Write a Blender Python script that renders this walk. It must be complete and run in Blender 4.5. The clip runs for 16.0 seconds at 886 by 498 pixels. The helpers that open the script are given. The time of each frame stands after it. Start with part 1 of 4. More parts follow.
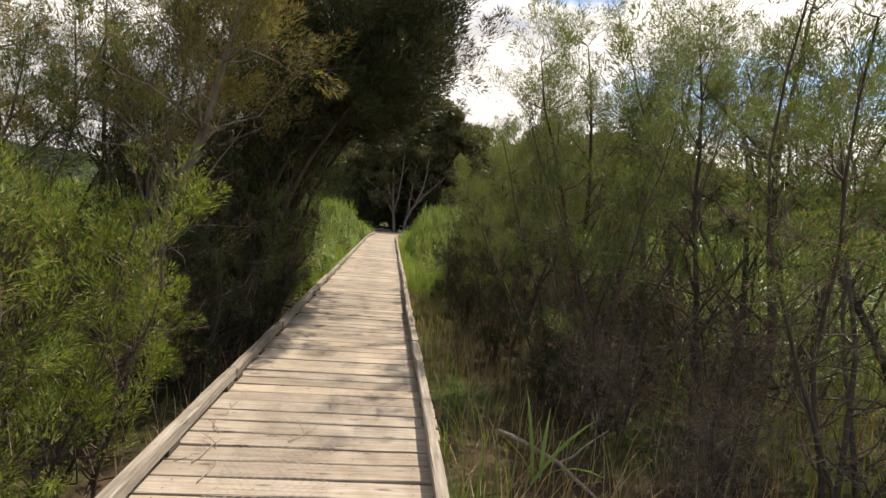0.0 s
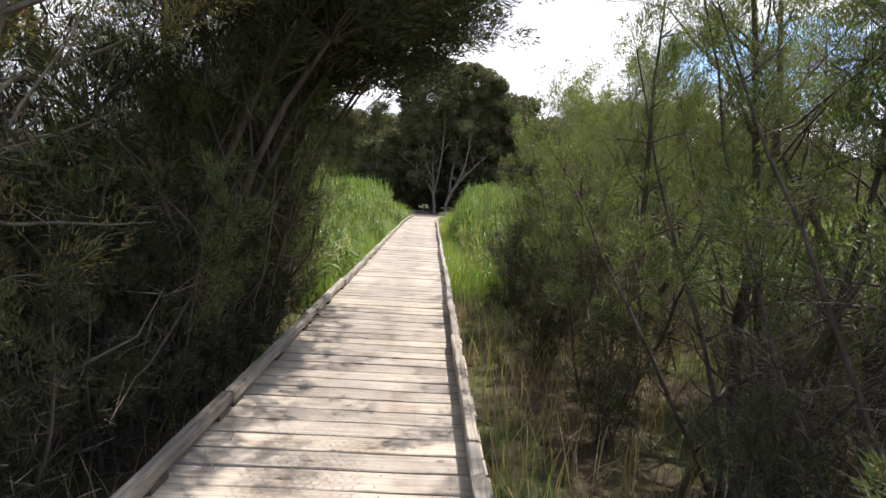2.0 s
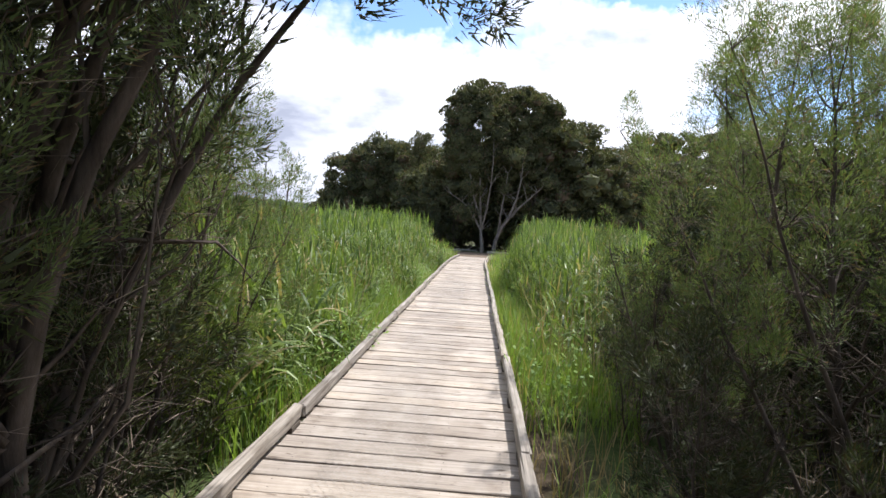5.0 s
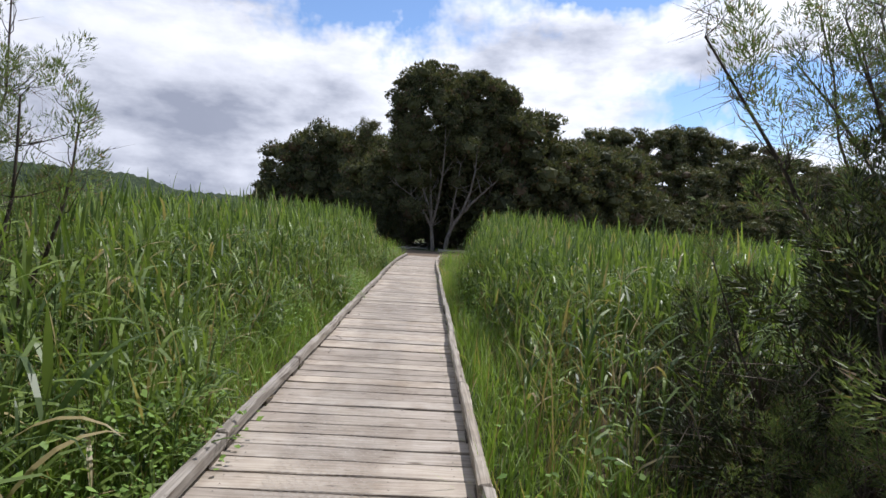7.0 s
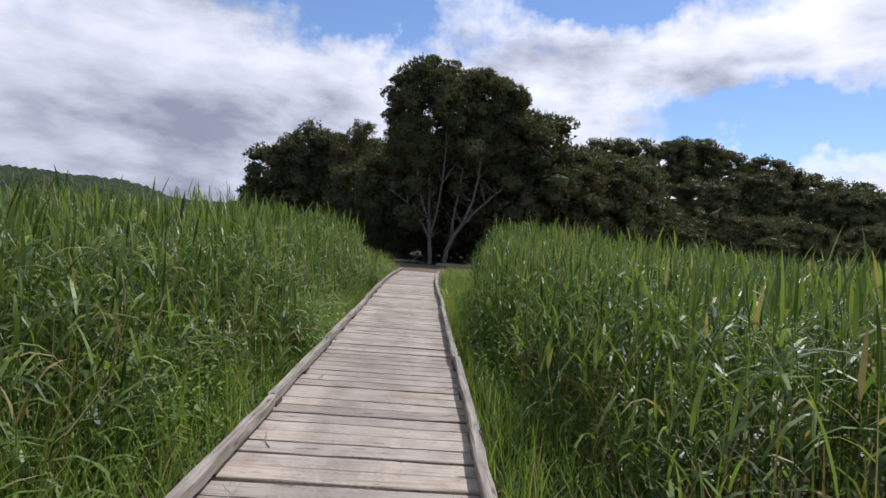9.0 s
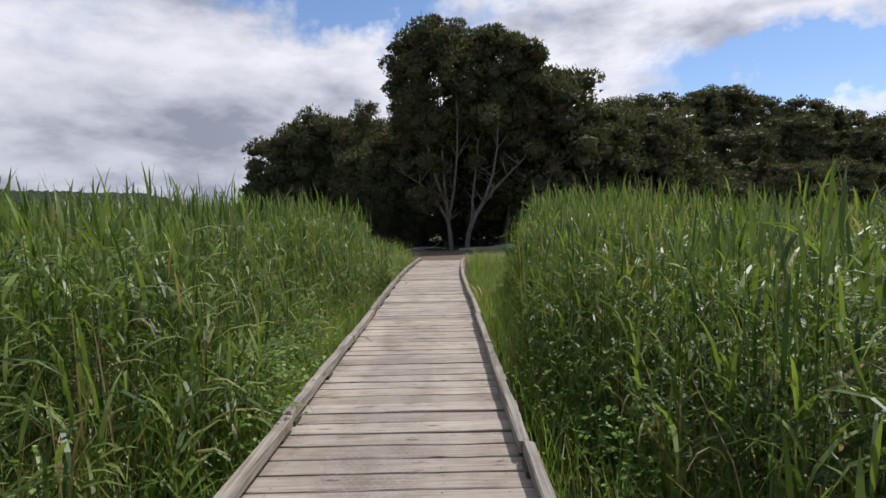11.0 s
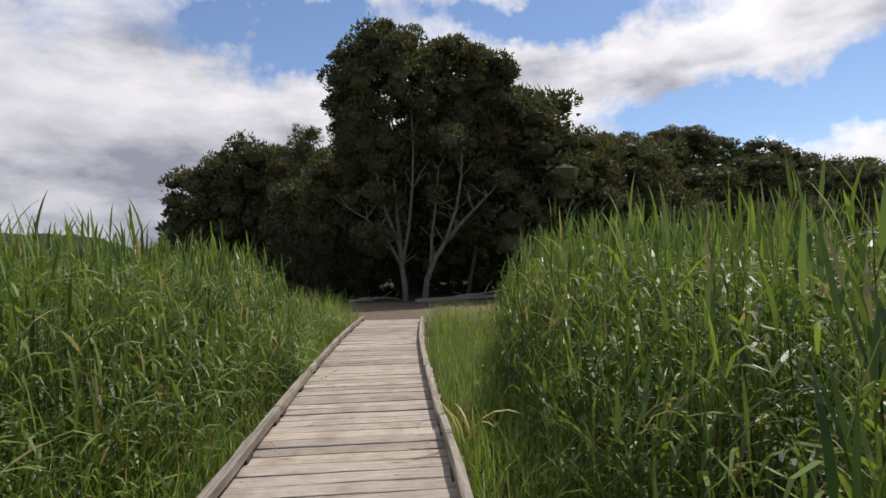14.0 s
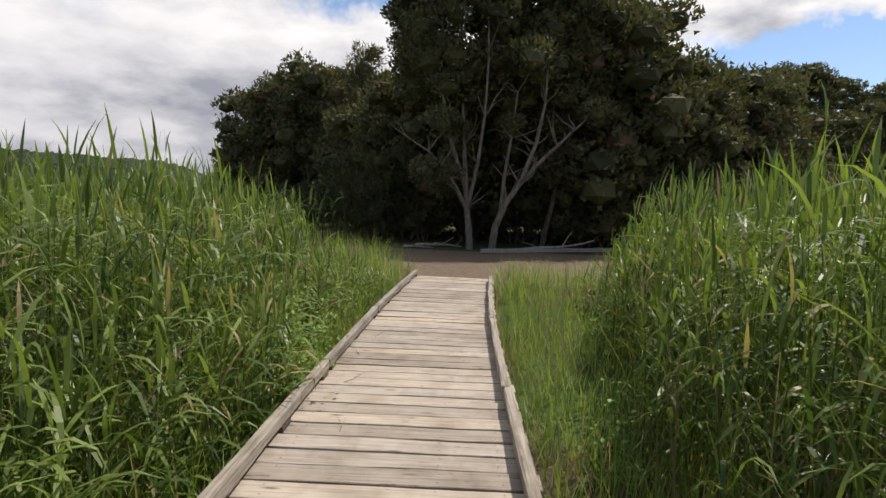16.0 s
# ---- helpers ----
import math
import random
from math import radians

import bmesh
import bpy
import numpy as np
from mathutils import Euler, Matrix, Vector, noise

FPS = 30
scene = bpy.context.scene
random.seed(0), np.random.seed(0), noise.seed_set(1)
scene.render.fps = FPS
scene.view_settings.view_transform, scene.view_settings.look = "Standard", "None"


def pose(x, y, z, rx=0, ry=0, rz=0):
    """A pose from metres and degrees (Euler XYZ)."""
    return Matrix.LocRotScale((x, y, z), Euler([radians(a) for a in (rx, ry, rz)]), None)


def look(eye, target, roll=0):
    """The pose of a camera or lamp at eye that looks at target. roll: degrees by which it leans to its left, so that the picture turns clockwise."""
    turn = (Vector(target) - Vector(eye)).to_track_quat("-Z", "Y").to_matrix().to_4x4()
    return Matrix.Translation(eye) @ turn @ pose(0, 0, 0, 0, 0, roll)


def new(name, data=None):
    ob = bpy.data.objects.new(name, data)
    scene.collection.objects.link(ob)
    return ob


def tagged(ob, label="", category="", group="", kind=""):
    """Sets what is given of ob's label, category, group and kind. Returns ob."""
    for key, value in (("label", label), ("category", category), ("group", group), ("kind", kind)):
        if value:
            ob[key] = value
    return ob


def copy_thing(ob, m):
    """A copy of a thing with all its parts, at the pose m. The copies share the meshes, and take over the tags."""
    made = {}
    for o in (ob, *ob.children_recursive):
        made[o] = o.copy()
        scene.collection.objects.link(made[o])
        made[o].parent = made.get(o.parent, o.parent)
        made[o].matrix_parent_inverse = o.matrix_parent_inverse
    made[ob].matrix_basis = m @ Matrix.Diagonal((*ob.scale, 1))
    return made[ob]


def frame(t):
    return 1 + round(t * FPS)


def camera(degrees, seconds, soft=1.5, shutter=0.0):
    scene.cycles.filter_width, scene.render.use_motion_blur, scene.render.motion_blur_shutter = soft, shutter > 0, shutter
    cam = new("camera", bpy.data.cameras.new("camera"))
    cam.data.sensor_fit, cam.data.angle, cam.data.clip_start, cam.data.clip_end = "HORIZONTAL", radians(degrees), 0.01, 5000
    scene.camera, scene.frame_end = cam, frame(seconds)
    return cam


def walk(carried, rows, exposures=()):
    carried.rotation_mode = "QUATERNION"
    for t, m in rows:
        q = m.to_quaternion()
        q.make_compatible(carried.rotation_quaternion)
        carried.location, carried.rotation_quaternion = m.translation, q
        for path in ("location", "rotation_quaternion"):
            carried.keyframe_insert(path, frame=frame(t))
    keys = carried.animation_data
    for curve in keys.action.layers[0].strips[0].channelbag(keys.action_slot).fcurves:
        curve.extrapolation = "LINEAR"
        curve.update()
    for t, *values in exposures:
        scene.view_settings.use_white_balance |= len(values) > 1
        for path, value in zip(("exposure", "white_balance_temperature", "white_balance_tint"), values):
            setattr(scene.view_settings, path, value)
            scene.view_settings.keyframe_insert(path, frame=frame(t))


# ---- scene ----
cam = camera(79.1, 16.0)
# seconds, eye (x, y, z), then degrees: yaw to the left, pitch up, lean to the right
ROWS = [
    (0.0, -0.042, 0.000, 1.430, -5.80, -3.53, -4.74),
    (0.5, -0.015, 0.689, 1.427, -7.57, -2.66, -5.33),
    (1.0, -0.006, 1.413, 1.425, -5.42, -5.81, -8.31),
    (1.5, 0.010, 2.135, 1.412, -4.29, -6.83, -3.00),
    (2.0, 0.011, 2.789, 1.402, -1.53, -5.91, -3.46),
    (2.5, 0.031, 3.555, 1.400, -4.72, -5.99, -3.43),
    (3.0, 0.035, 4.253, 1.390, 1.65, -7.18, -4.33),
    (3.5, 0.031, 4.963, 1.375, 0.22, -7.57, -0.16),
    (4.0, 0.008, 5.596, 1.375, 4.29, -5.85, -2.69),
    (6.5, -0.057, 8.884, 1.366, 0.40, -0.73, -4.56),
    (7.0, -0.047, 9.666, 1.379, -1.69, -2.38, -3.56),
    (7.5, -0.072, 10.383, 1.379, -1.67, -0.15, -3.41),
    (8.0, -0.094, 11.107, 1.377, -2.58, 0.33, -2.22),
    (8.5, -0.119, 11.863, 1.375, -1.09, -1.25, -3.89),
    (9.0, -0.127, 12.590, 1.370, -2.06, -1.13, -4.43),
    (9.5, -0.155, 13.323, 1.363, -1.00, -1.62, -2.04),
    (12.0, -0.116, 16.859, 1.355, 0.13, -3.36, 1.45),
    (12.5, -0.121, 17.664, 1.365, 1.89, -1.62, -2.67),
    (13.0, -0.100, 18.474, 1.374, -1.06, -0.49, -0.44),
    (13.5, -0.067, 19.230, 1.398, -2.14, 0.28, -0.04),
    (14.0, -0.041, 19.989, 1.422, -4.85, 1.36, 1.29),
    (14.5, -0.020, 20.754, 1.444, -1.51, -1.27, -0.07),
    (15.0, -0.049, 21.511, 1.457, -0.78, -2.09, 1.98),
    (15.5, -0.072, 22.256, 1.452, -0.07, -3.11, -0.10),
    (16.0, -0.090, 22.956, 1.452, 1.73, -4.86, -1.84),
]
walk(cam, [(t, pose(x, y, z, 90 + pitch, 0, yaw) @ pose(0, 0, 0, 0, 0, -lean)) for t, x, y, z, yaw, pitch, lean in ROWS],
     exposures=[(0, 0.65, 7600, 13), (1.5, 0.92, 6700, 14), (2.5, 1.2, 6250, 15), (4, 1.18, 6100, 14), (6.5, 0.47, 6050, 14), (9, 0.08, 5900, 17), (12, 0.02, 6350, 15), (14, 0.02, 6500, 15), (16, 0.25, 6800, 13)])

# ---- light ----
SUN_UP, SUN_RIGHT = 59.0, 47.0      # degrees above the horizon, degrees to the right of the walk
sun = new("sun", bpy.data.lights.new("sun", "SUN"))
sun.data.energy, sun.data.angle, sun.data.color = 4.0, radians(0.6), (1.0, 0.95, 0.86)
to_sun = Vector((math.sin(radians(SUN_RIGHT)) * math.cos(radians(SUN_UP)), math.cos(radians(SUN_RIGHT)) * math.cos(radians(SUN_UP)), math.sin(radians(SUN_UP))))
sun.matrix_world = look((0, 0, 40), Vector((0, 0, 40)) - to_sun)


class Nodes:
    """A short way to write node trees."""

    def __init__(self, tree):
        self.tree = tree
        tree.nodes.clear()

    def add(self, kind, settings=None, **inputs):
        node = self.tree.nodes.new(kind)
        for key, value in (settings or {}).items():
            setattr(node, key, value)
        for key, value in inputs.items():
            self.put(node, key.replace("_", " "), value)
        return node

    def put(self, node, key, value):
        socket = node.inputs[int(key[1:])] if key[0] == "i" and key[1:].isdigit() else node.inputs[key]
        if isinstance(value, bpy.types.NodeSocket):
            self.tree.links.new(value, socket)
        else:
            socket.default_value = value

    def noise(self, vector, scale, detail=4.0, rough=0.55):
        return self.add("ShaderNodeTexNoise", Vector=vector, Scale=scale, Detail=detail, Roughness=rough).outputs["Fac"]

    def mapped(self, vector, scale=(1, 1, 1), place=(0, 0, 0)):
        return self.add("ShaderNodeMapping", Vector=vector, Scale=scale, Location=place).outputs["Vector"]

    def ramp(self, fac, *stops):
        node = self.add("ShaderNodeValToRGB", Fac=fac)
        ramp = node.color_ramp
        while len(ramp.elements) < len(stops):
            ramp.elements.new(0.5)
        for e, (at, colour) in zip(ramp.elements, stops):
            e.position, e.color = at, (*colour, 1) if len(colour) == 3 else colour
        return node.outputs["Color"]

    def math(self, op, a, b=0.0, c=0.0):
        node = self.add("ShaderNodeMath", {"operation": op})
        for k, v in enumerate((a, b, c)):
            self.put(node, f"i{k}", v)
        return node.outputs[0]

    def mix(self, fac, a, b, blend="MIX"):
        node = self.add("ShaderNodeMix", {"data_type": "RGBA", "blend_type": blend})
        for key, v in (("i0", fac), ("i6", a), ("i7", b)):
            self.put(node, key, (*v, 1) if isinstance(v, tuple) and len(v) == 3 else v)
        return node.outputs[2]

    def bump(self, height, strength=0.3, distance=0.01):
        return self.add("ShaderNodeBump", Height=height, Strength=strength, Distance=distance).outputs["Normal"]


# ---- sky ----
world = bpy.data.worlds.new("sky")
scene.world = world
world.use_nodes = True
n = Nodes(world.node_tree)
sky = n.add("ShaderNodeTexSky", {"sky_type": "NISHITA", "sun_disc": False, "sun_elevation": radians(SUN_UP), "sun_rotation": radians(SUN_RIGHT), "air_density": 1.0, "dust_density": 0.1, "ozone_density": 3.0})
heading = n.add("ShaderNodeTexCoord").outputs["Generated"]
# flat cloud layer: the heading is divided by its height, so that clouds crowd towards the horizon
sep = n.add("ShaderNodeSeparateXYZ", Vector=heading)
height = n.math("ADD", n.math("MAXIMUM", sep.outputs["Z"], 0.0), 0.30)
plane = n.add("ShaderNodeCombineXYZ", X=n.math("DIVIDE", sep.outputs["X"], height), Y=n.math("DIVIDE", sep.outputs["Y"], height), Z=0.0).outputs[0]
warp = n.add("ShaderNodeTexNoise", Vector=plane, Scale=0.9, Detail=3.0)
bent = n.add("ShaderNodeVectorMath", {"operation": "MULTIPLY_ADD"}, i0=warp.outputs["Color"], i1=(0.9, 0.9, 0.0), i2=plane).outputs[0]
billow = n.noise(n.mapped(bent, (1.1, 1.5, 1), (3.1, 1.4, 0)), 1.0, 8.0, 0.58)
azimuth = n.math("ARCTAN2", sep.outputs["X"], sep.outputs["Y"])
rise = n.math("ARCSINE", sep.outputs["Z"])
ragged = n.add("ShaderNodeTexNoise", Vector=heading, Scale=5.0, Detail=5.0, Roughness=0.65)
frayed = n.add("ShaderNodeSeparateColor", Color=ragged.outputs["Color"])
azimuth = n.math("ADD", azimuth, n.math("MULTIPLY", n.math("SUBTRACT", frayed.outputs[0], 0.5), 0.55))
rise = n.math("ADD", rise, n.math("MULTIPLY", n.math("SUBTRACT", frayed.outputs[1], 0.5), 0.28))
# gaps of blue in the cloud: azimuth and elevation of each, and its half widths, in radians
gaps = 0.0
for az, el, wide, tall, deep in ((-0.15, 0.37, 0.22, 0.08, 1.0), (0.60, 0.215, 0.22, 0.045, 1.0), (0.32, 0.42, 0.2, 0.05, 0.75), (-0.75, 0.46, 0.2, 0.06, 0.8), (0.95, 0.24, 0.18, 0.08, 1.0), (0.2, 0.9, 0.6, 0.2, 1.0), (2.6, 0.7, 0.8, 0.4, 1.0), (-2.2, 0.6, 0.8, 0.4, 1.0)):
    u = n.math("DIVIDE", n.math("SUBTRACT", azimuth, az), wide)
    v = n.math("DIVIDE", n.math("SUBTRACT", rise, el), tall)
    d = n.math("ADD", n.math("MULTIPLY", u, u), n.math("MULTIPLY", v, v))
    gaps = n.math("ADD", gaps, n.math("MULTIPLY", n.math("EXPONENT", n.math("MULTIPLY", d, -1.0)), deep))
cover = n.ramp(n.math("SUBTRACT", n.math("ADD", n.math("MULTIPLY", billow, 1.5), -0.06), n.math("MULTIPLY", gaps, 1.15)), (0.12, (0, 0, 0)), (0.55, (1, 1, 1)))
shade = n.ramp(n.noise(n.mapped(heading, (1, 1, 2.4), (7, 2, 0)), 3.4, 7.0, 0.56), (0.36, (3.4, 3.6, 4.1)), (0.5, (6.6, 6.7, 6.9)), (0.62, (8.6, 8.6, 8.6)))
# the thick grey bank of cloud ahead on the left
bank = n.math("MULTIPLY", n.ramp(n.math("ADD", n.math("MULTIPLY", azimuth, -1.0), 0.35), (0.25, (0, 0, 0)), (0.75, (1, 1, 1))), n.ramp(rise, (0.22, (1, 1, 1)), (0.5, (0, 0, 0))))
shade = n.mix(n.math("MULTIPLY", bank, 0.6), shade, n.mix(1.0, shade, (0.55, 0.565, 0.61), "MULTIPLY"))
both = n.mix(cover, sky.outputs["Color"], shade)
n.add("ShaderNodeOutputWorld", Surface=n.add("ShaderNodeBackground", Color=both, Strength=0.12).outputs[0])


# ---- materials ----
def material(name):
    m = bpy.data.materials.new(name)
    m.use_nodes = True
    return m, Nodes(m.node_tree)


def principled(k, colour, rough=0.8, normal=None, specular=0.3):
    b = k.add("ShaderNodeBsdfPrincipled", Roughness=rough)
    k.put(b, "Base Color", colour if isinstance(colour, bpy.types.NodeSocket) else (*colour, 1))
    k.put(b, "Specular IOR Level", specular)
    if normal:
        k.put(b, "Normal", normal)
    return b.outputs[0]


def finish(k, surface):
    k.add("ShaderNodeOutputMaterial", Surface=surface)


def wood(name, dark, mid, light, along="X"):
    """Weathered timber with the grain along one axis of the piece."""
    m, k = material(name)
    at = k.add("ShaderNodeTexCoord").outputs["Object"]
    info = k.add("ShaderNodeObjectInfo").outputs["Random"]
    shift = k.add("ShaderNodeCombineXYZ", X=k.math("MULTIPLY", info, 37.0), Y=k.math("MULTIPLY", info, 91.0), Z=0.0).outputs[0]
    moved = k.add("ShaderNodeVectorMath", {"operation": "ADD"}, i0=at, i1=shift).outputs[0]
    s = {"X": (2.2, 55, 55), "Y": (55, 2.2, 55)}[along]
    grain = k.noise(k.mapped(moved, s), 1.0, 6.0, 0.65)
    blotch = k.noise(moved, 4.0, 4.0, 0.6)
    base = k.ramp(grain, (0.3, dark), (0.5, mid), (0.72, light))
    tone = k.ramp(info, (0.0, (0.78, 0.76, 0.74)), (0.5, (1, 1, 1)), (1.0, (1.12, 1.08, 1.02)))
    base = k.mix(1.0, base, tone, "MULTIPLY")
    stain = k.ramp(blotch, (0.34, (0.7, 0.66, 0.62)), (0.52, (1, 1, 1)))
    base = k.mix(0.6, base, stain, "MULTIPLY")
    where = k.add("ShaderNodeNewGeometry").outputs["Position"]
    worn = k.ramp(k.noise(k.mapped(where, (1.0, 0.6, 1.0)), 2.3, 5.0, 0.62), (0.32, (0.74, 0.71, 0.68)), (0.5, (1, 1, 1)), (0.7, (1.1, 1.09, 1.06)))
    base = k.mix(0.8, base, worn, "MULTIPLY")
    gouge = k.ramp(k.noise(k.mapped(moved, (7, 26, 26) if along == "X" else (26, 7, 26)), 1.0, 3.0, 0.5), (0.24, (0.42, 0.38, 0.34)), (0.33, (1, 1, 1)))
    base = k.mix(1.0, base, gouge, "MULTIPLY")
    knots = k.add("ShaderNodeTexVoronoi", {"feature": "F1"}, Vector=k.mapped(moved, (2.2, 9, 9) if along == "X" else (9, 2.2, 9)), Scale=1.0).outputs["Distance"]
    base = k.mix(k.ramp(knots, (0.05, (0.8, 0.8, 0.8)), (0.14, (0, 0, 0))), base, (0.07, 0.05, 0.035))
    finish(k, principled(k, base, 0.85, k.bump(grain, 0.5, 0.004), 0.2))
    return m


def leafy(name, low, high, through_light=0.45, rough=0.45, gloss=0.25, dead=None, share=0.08):
    """Thin leaves: every leaf of its own tint, and light that shines through."""
    m, k = material(name)
    geo = k.add("ShaderNodeNewGeometry")
    at = geo.outputs["Position"]
    own = geo.outputs["Random Per Island"]
    drift = k.noise(at, 1.3, 3.0)
    tint = k.math("ADD", k.math("MULTIPLY", own, 0.7), k.math("MULTIPLY", drift, 0.4))
    colour = k.ramp(tint, (0.2, low), (0.85, high))
    if dead:
        pick = k.math("FRACT", k.math("MULTIPLY", own, 17.31))
        colour = k.mix(k.math("LESS_THAN", pick, share), colour, dead)
    skin = principled(k, colour, rough, None, gloss)
    thin = k.add("ShaderNodeBsdfTranslucent", Color=k.mix(1.0, colour, (1.15, 1.2, 0.6), "MULTIPLY")).outputs[0]
    mixed = k.add("ShaderNodeMixShader", i0=through_light, i1=skin, i2=thin).outputs[0]
    finish(k, mixed)
    return m


def bark(name, dark, light, stretch=(9, 9, 2)):
    m, k = material(name)
    at = k.add("ShaderNodeTexCoord").outputs["Object"]
    g = k.noise(k.mapped(at, stretch), 1.5, 6.0, 0.65)
    finish(k, principled(k, k.ramp(g, (0.32, dark), (0.66, light)), 0.9, k.bump(g, 0.6, 0.02), 0.15))
    return m


PLANK = wood("weathered_plank", (0.245, 0.212, 0.178), (0.36, 0.318, 0.272), (0.45, 0.405, 0.353))
RAIL = wood("weathered_rail", (0.14, 0.125, 0.105), (0.27, 0.245, 0.215), (0.40, 0.37, 0.33), "Y")
DARKWOOD = wood("dark_timber", (0.06, 0.05, 0.04), (0.10, 0.085, 0.07), (0.15, 0.13, 0.10), "Y")
REED = leafy("reed_leaf", (0.036, 0.07, 0.018), (0.212, 0.285, 0.07), 0.40, 0.42, 0.36, (0.34, 0.28, 0.14), 0.05)
GRASS = leafy("grass_blade", (0.12, 0.20, 0.035), (0.27, 0.37, 0.085), 0.45, 0.5, 0.3, (0.38, 0.30, 0.15), 0.1)
DRY = leafy("dry_grass", (0.20, 0.15, 0.08), (0.36, 0.28, 0.16), 0.3, 0.7, 0.15)
TEA = leafy("tea_tree_leaf", (0.062, 0.09, 0.037), (0.18, 0.225, 0.085), 0.42, 0.5, 0.3, (0.2, 0.14, 0.085), 0.1)
TEA_BROWN = leafy("brownish_tea_tree_leaf", (0.095, 0.10, 0.04), (0.25, 0.25, 0.09), 0.45, 0.5, 0.25, (0.22, 0.15, 0.095), 0.35)
# tea tree leaf of the low bushes, with sunlight brightened into its colour
TEA_SUNLIT = leafy("lit_shrub_leaf", (0.072, 0.105, 0.024), (0.22, 0.265, 0.06), 0.42, 0.5, 0.25, (0.2, 0.15, 0.06), 0.06)
# on the low bushes by the boardwalk this dark leaf colour stands for shade
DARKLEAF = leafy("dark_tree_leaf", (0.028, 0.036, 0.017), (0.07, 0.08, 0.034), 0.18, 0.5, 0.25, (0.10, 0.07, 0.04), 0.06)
BARK = bark("grey_brown_bark", (0.045, 0.035, 0.028), (0.125, 0.10, 0.08))
GREYBARK = bark("grey_bark", (0.085, 0.07, 0.056), (0.25, 0.22, 0.185))
TWIG = bark("dead_twig", (0.10, 0.075, 0.055), (0.30, 0.245, 0.195))
PALEBARK = bark("pale_bark", (0.16, 0.13, 0.105), (0.40, 0.36, 0.31))


def wire_material():
    m, k = material("dull_wire")
    at = k.add("ShaderNodeNewGeometry").outputs["Position"]
    b = k.add("ShaderNodeBsdfPrincipled", Roughness=0.55, Metallic=0.5)
    k.put(b, "Base Color", k.ramp(k.noise(at, 30.0), (0.35, (0.2, 0.17, 0.14)), (0.65, (0.42, 0.385, 0.345))))
    finish(k, b.outputs[0])
    return m


WIRE = wire_material()


def iron_material():
    m, k = material("rusted_iron")
    at = k.add("ShaderNodeNewGeometry").outputs["Position"]
    finish(k, principled(k, k.ramp(k.noise(at, 60.0), (0.35, (0.03, 0.022, 0.018)), (0.65, (0.09, 0.06, 0.045))), 0.7))
    return m


IRON = iron_material()
BROWNLEAF = leafy("withered_leaf", (0.075, 0.056, 0.04), (0.19, 0.145, 0.1), 0.25, 0.7, 0.1)
WEED = leafy("weed_leaf", (0.10, 0.18, 0.035), (0.24, 0.36, 0.09), 0.35, 0.5, 0.2)
WOODLEAF = leafy("wood_tree_leaf", (0.046, 0.052, 0.028), (0.128, 0.133, 0.066), 0.27, 0.6, 0.1, (0.14, 0.10, 0.065), 0.1)
DRY_REED = leafy("dry_reed_leaf", (0.30, 0.24, 0.09), (0.5, 0.42, 0.18), 0.3, 0.55, 0.3)
PALE_LEAF = leafy("pale_dead_leaf", (0.34, 0.32, 0.26), (0.6, 0.57, 0.48), 0.3, 0.6, 0.3)


def ground_material():
    m, k = material("marsh_ground")
    at = k.add("ShaderNodeNewGeometry").outputs["Position"]
    big, fine = k.noise(at, 0.5, 5.0), k.noise(at, 14.0, 6.0, 0.7)
    mud = k.ramp(fine, (0.3, (0.03, 0.024, 0.016)), (0.55, (0.075, 0.058, 0.038)), (0.75, (0.15, 0.115, 0.075)))
    moss = k.ramp(fine, (0.3, (0.03, 0.045, 0.014)), (0.7, (0.09, 0.13, 0.04)))
    near = k.mix(k.ramp(big, (0.45, (0, 0, 0)), (0.6, (1, 1, 1))), mud, moss)
    # brown track dirt, darkened to carry the shade of the trees beyond
    dirt = k.ramp(fine, (0.3, (0.09, 0.066, 0.048)), (0.7, (0.19, 0.148, 0.108)))
    y = k.add("ShaderNodeSeparateXYZ", Vector=at).outputs["Y"]
    edge = k.math("ADD", y, k.math("MULTIPLY", k.math("SUBTRACT", big, 0.5), 1.5))
    track = k.math("MULTIPLY", k.math("GREATER_THAN", edge, 33.2), k.math("LESS_THAN", edge, 40.0))
    finish(k, principled(k, k.mix(track, near, dirt), 0.95, k.bump(fine, 0.8, 0.03), 0.1))
    return m


GROUND = ground_material()


def hill_material():
    m, k = material("wooded_hill")
    at = k.add("ShaderNodeNewGeometry").outputs["Position"]
    tuft = k.noise(at, 0.25, 6.0, 0.7)
    finish(k, principled(k, k.ramp(tuft, (0.35, (0.02, 0.032, 0.02)), (0.65, (0.07, 0.09, 0.05))), 0.95, k.bump(tuft, 1.0, 3.0), 0.05))
    return m


HILL = hill_material()


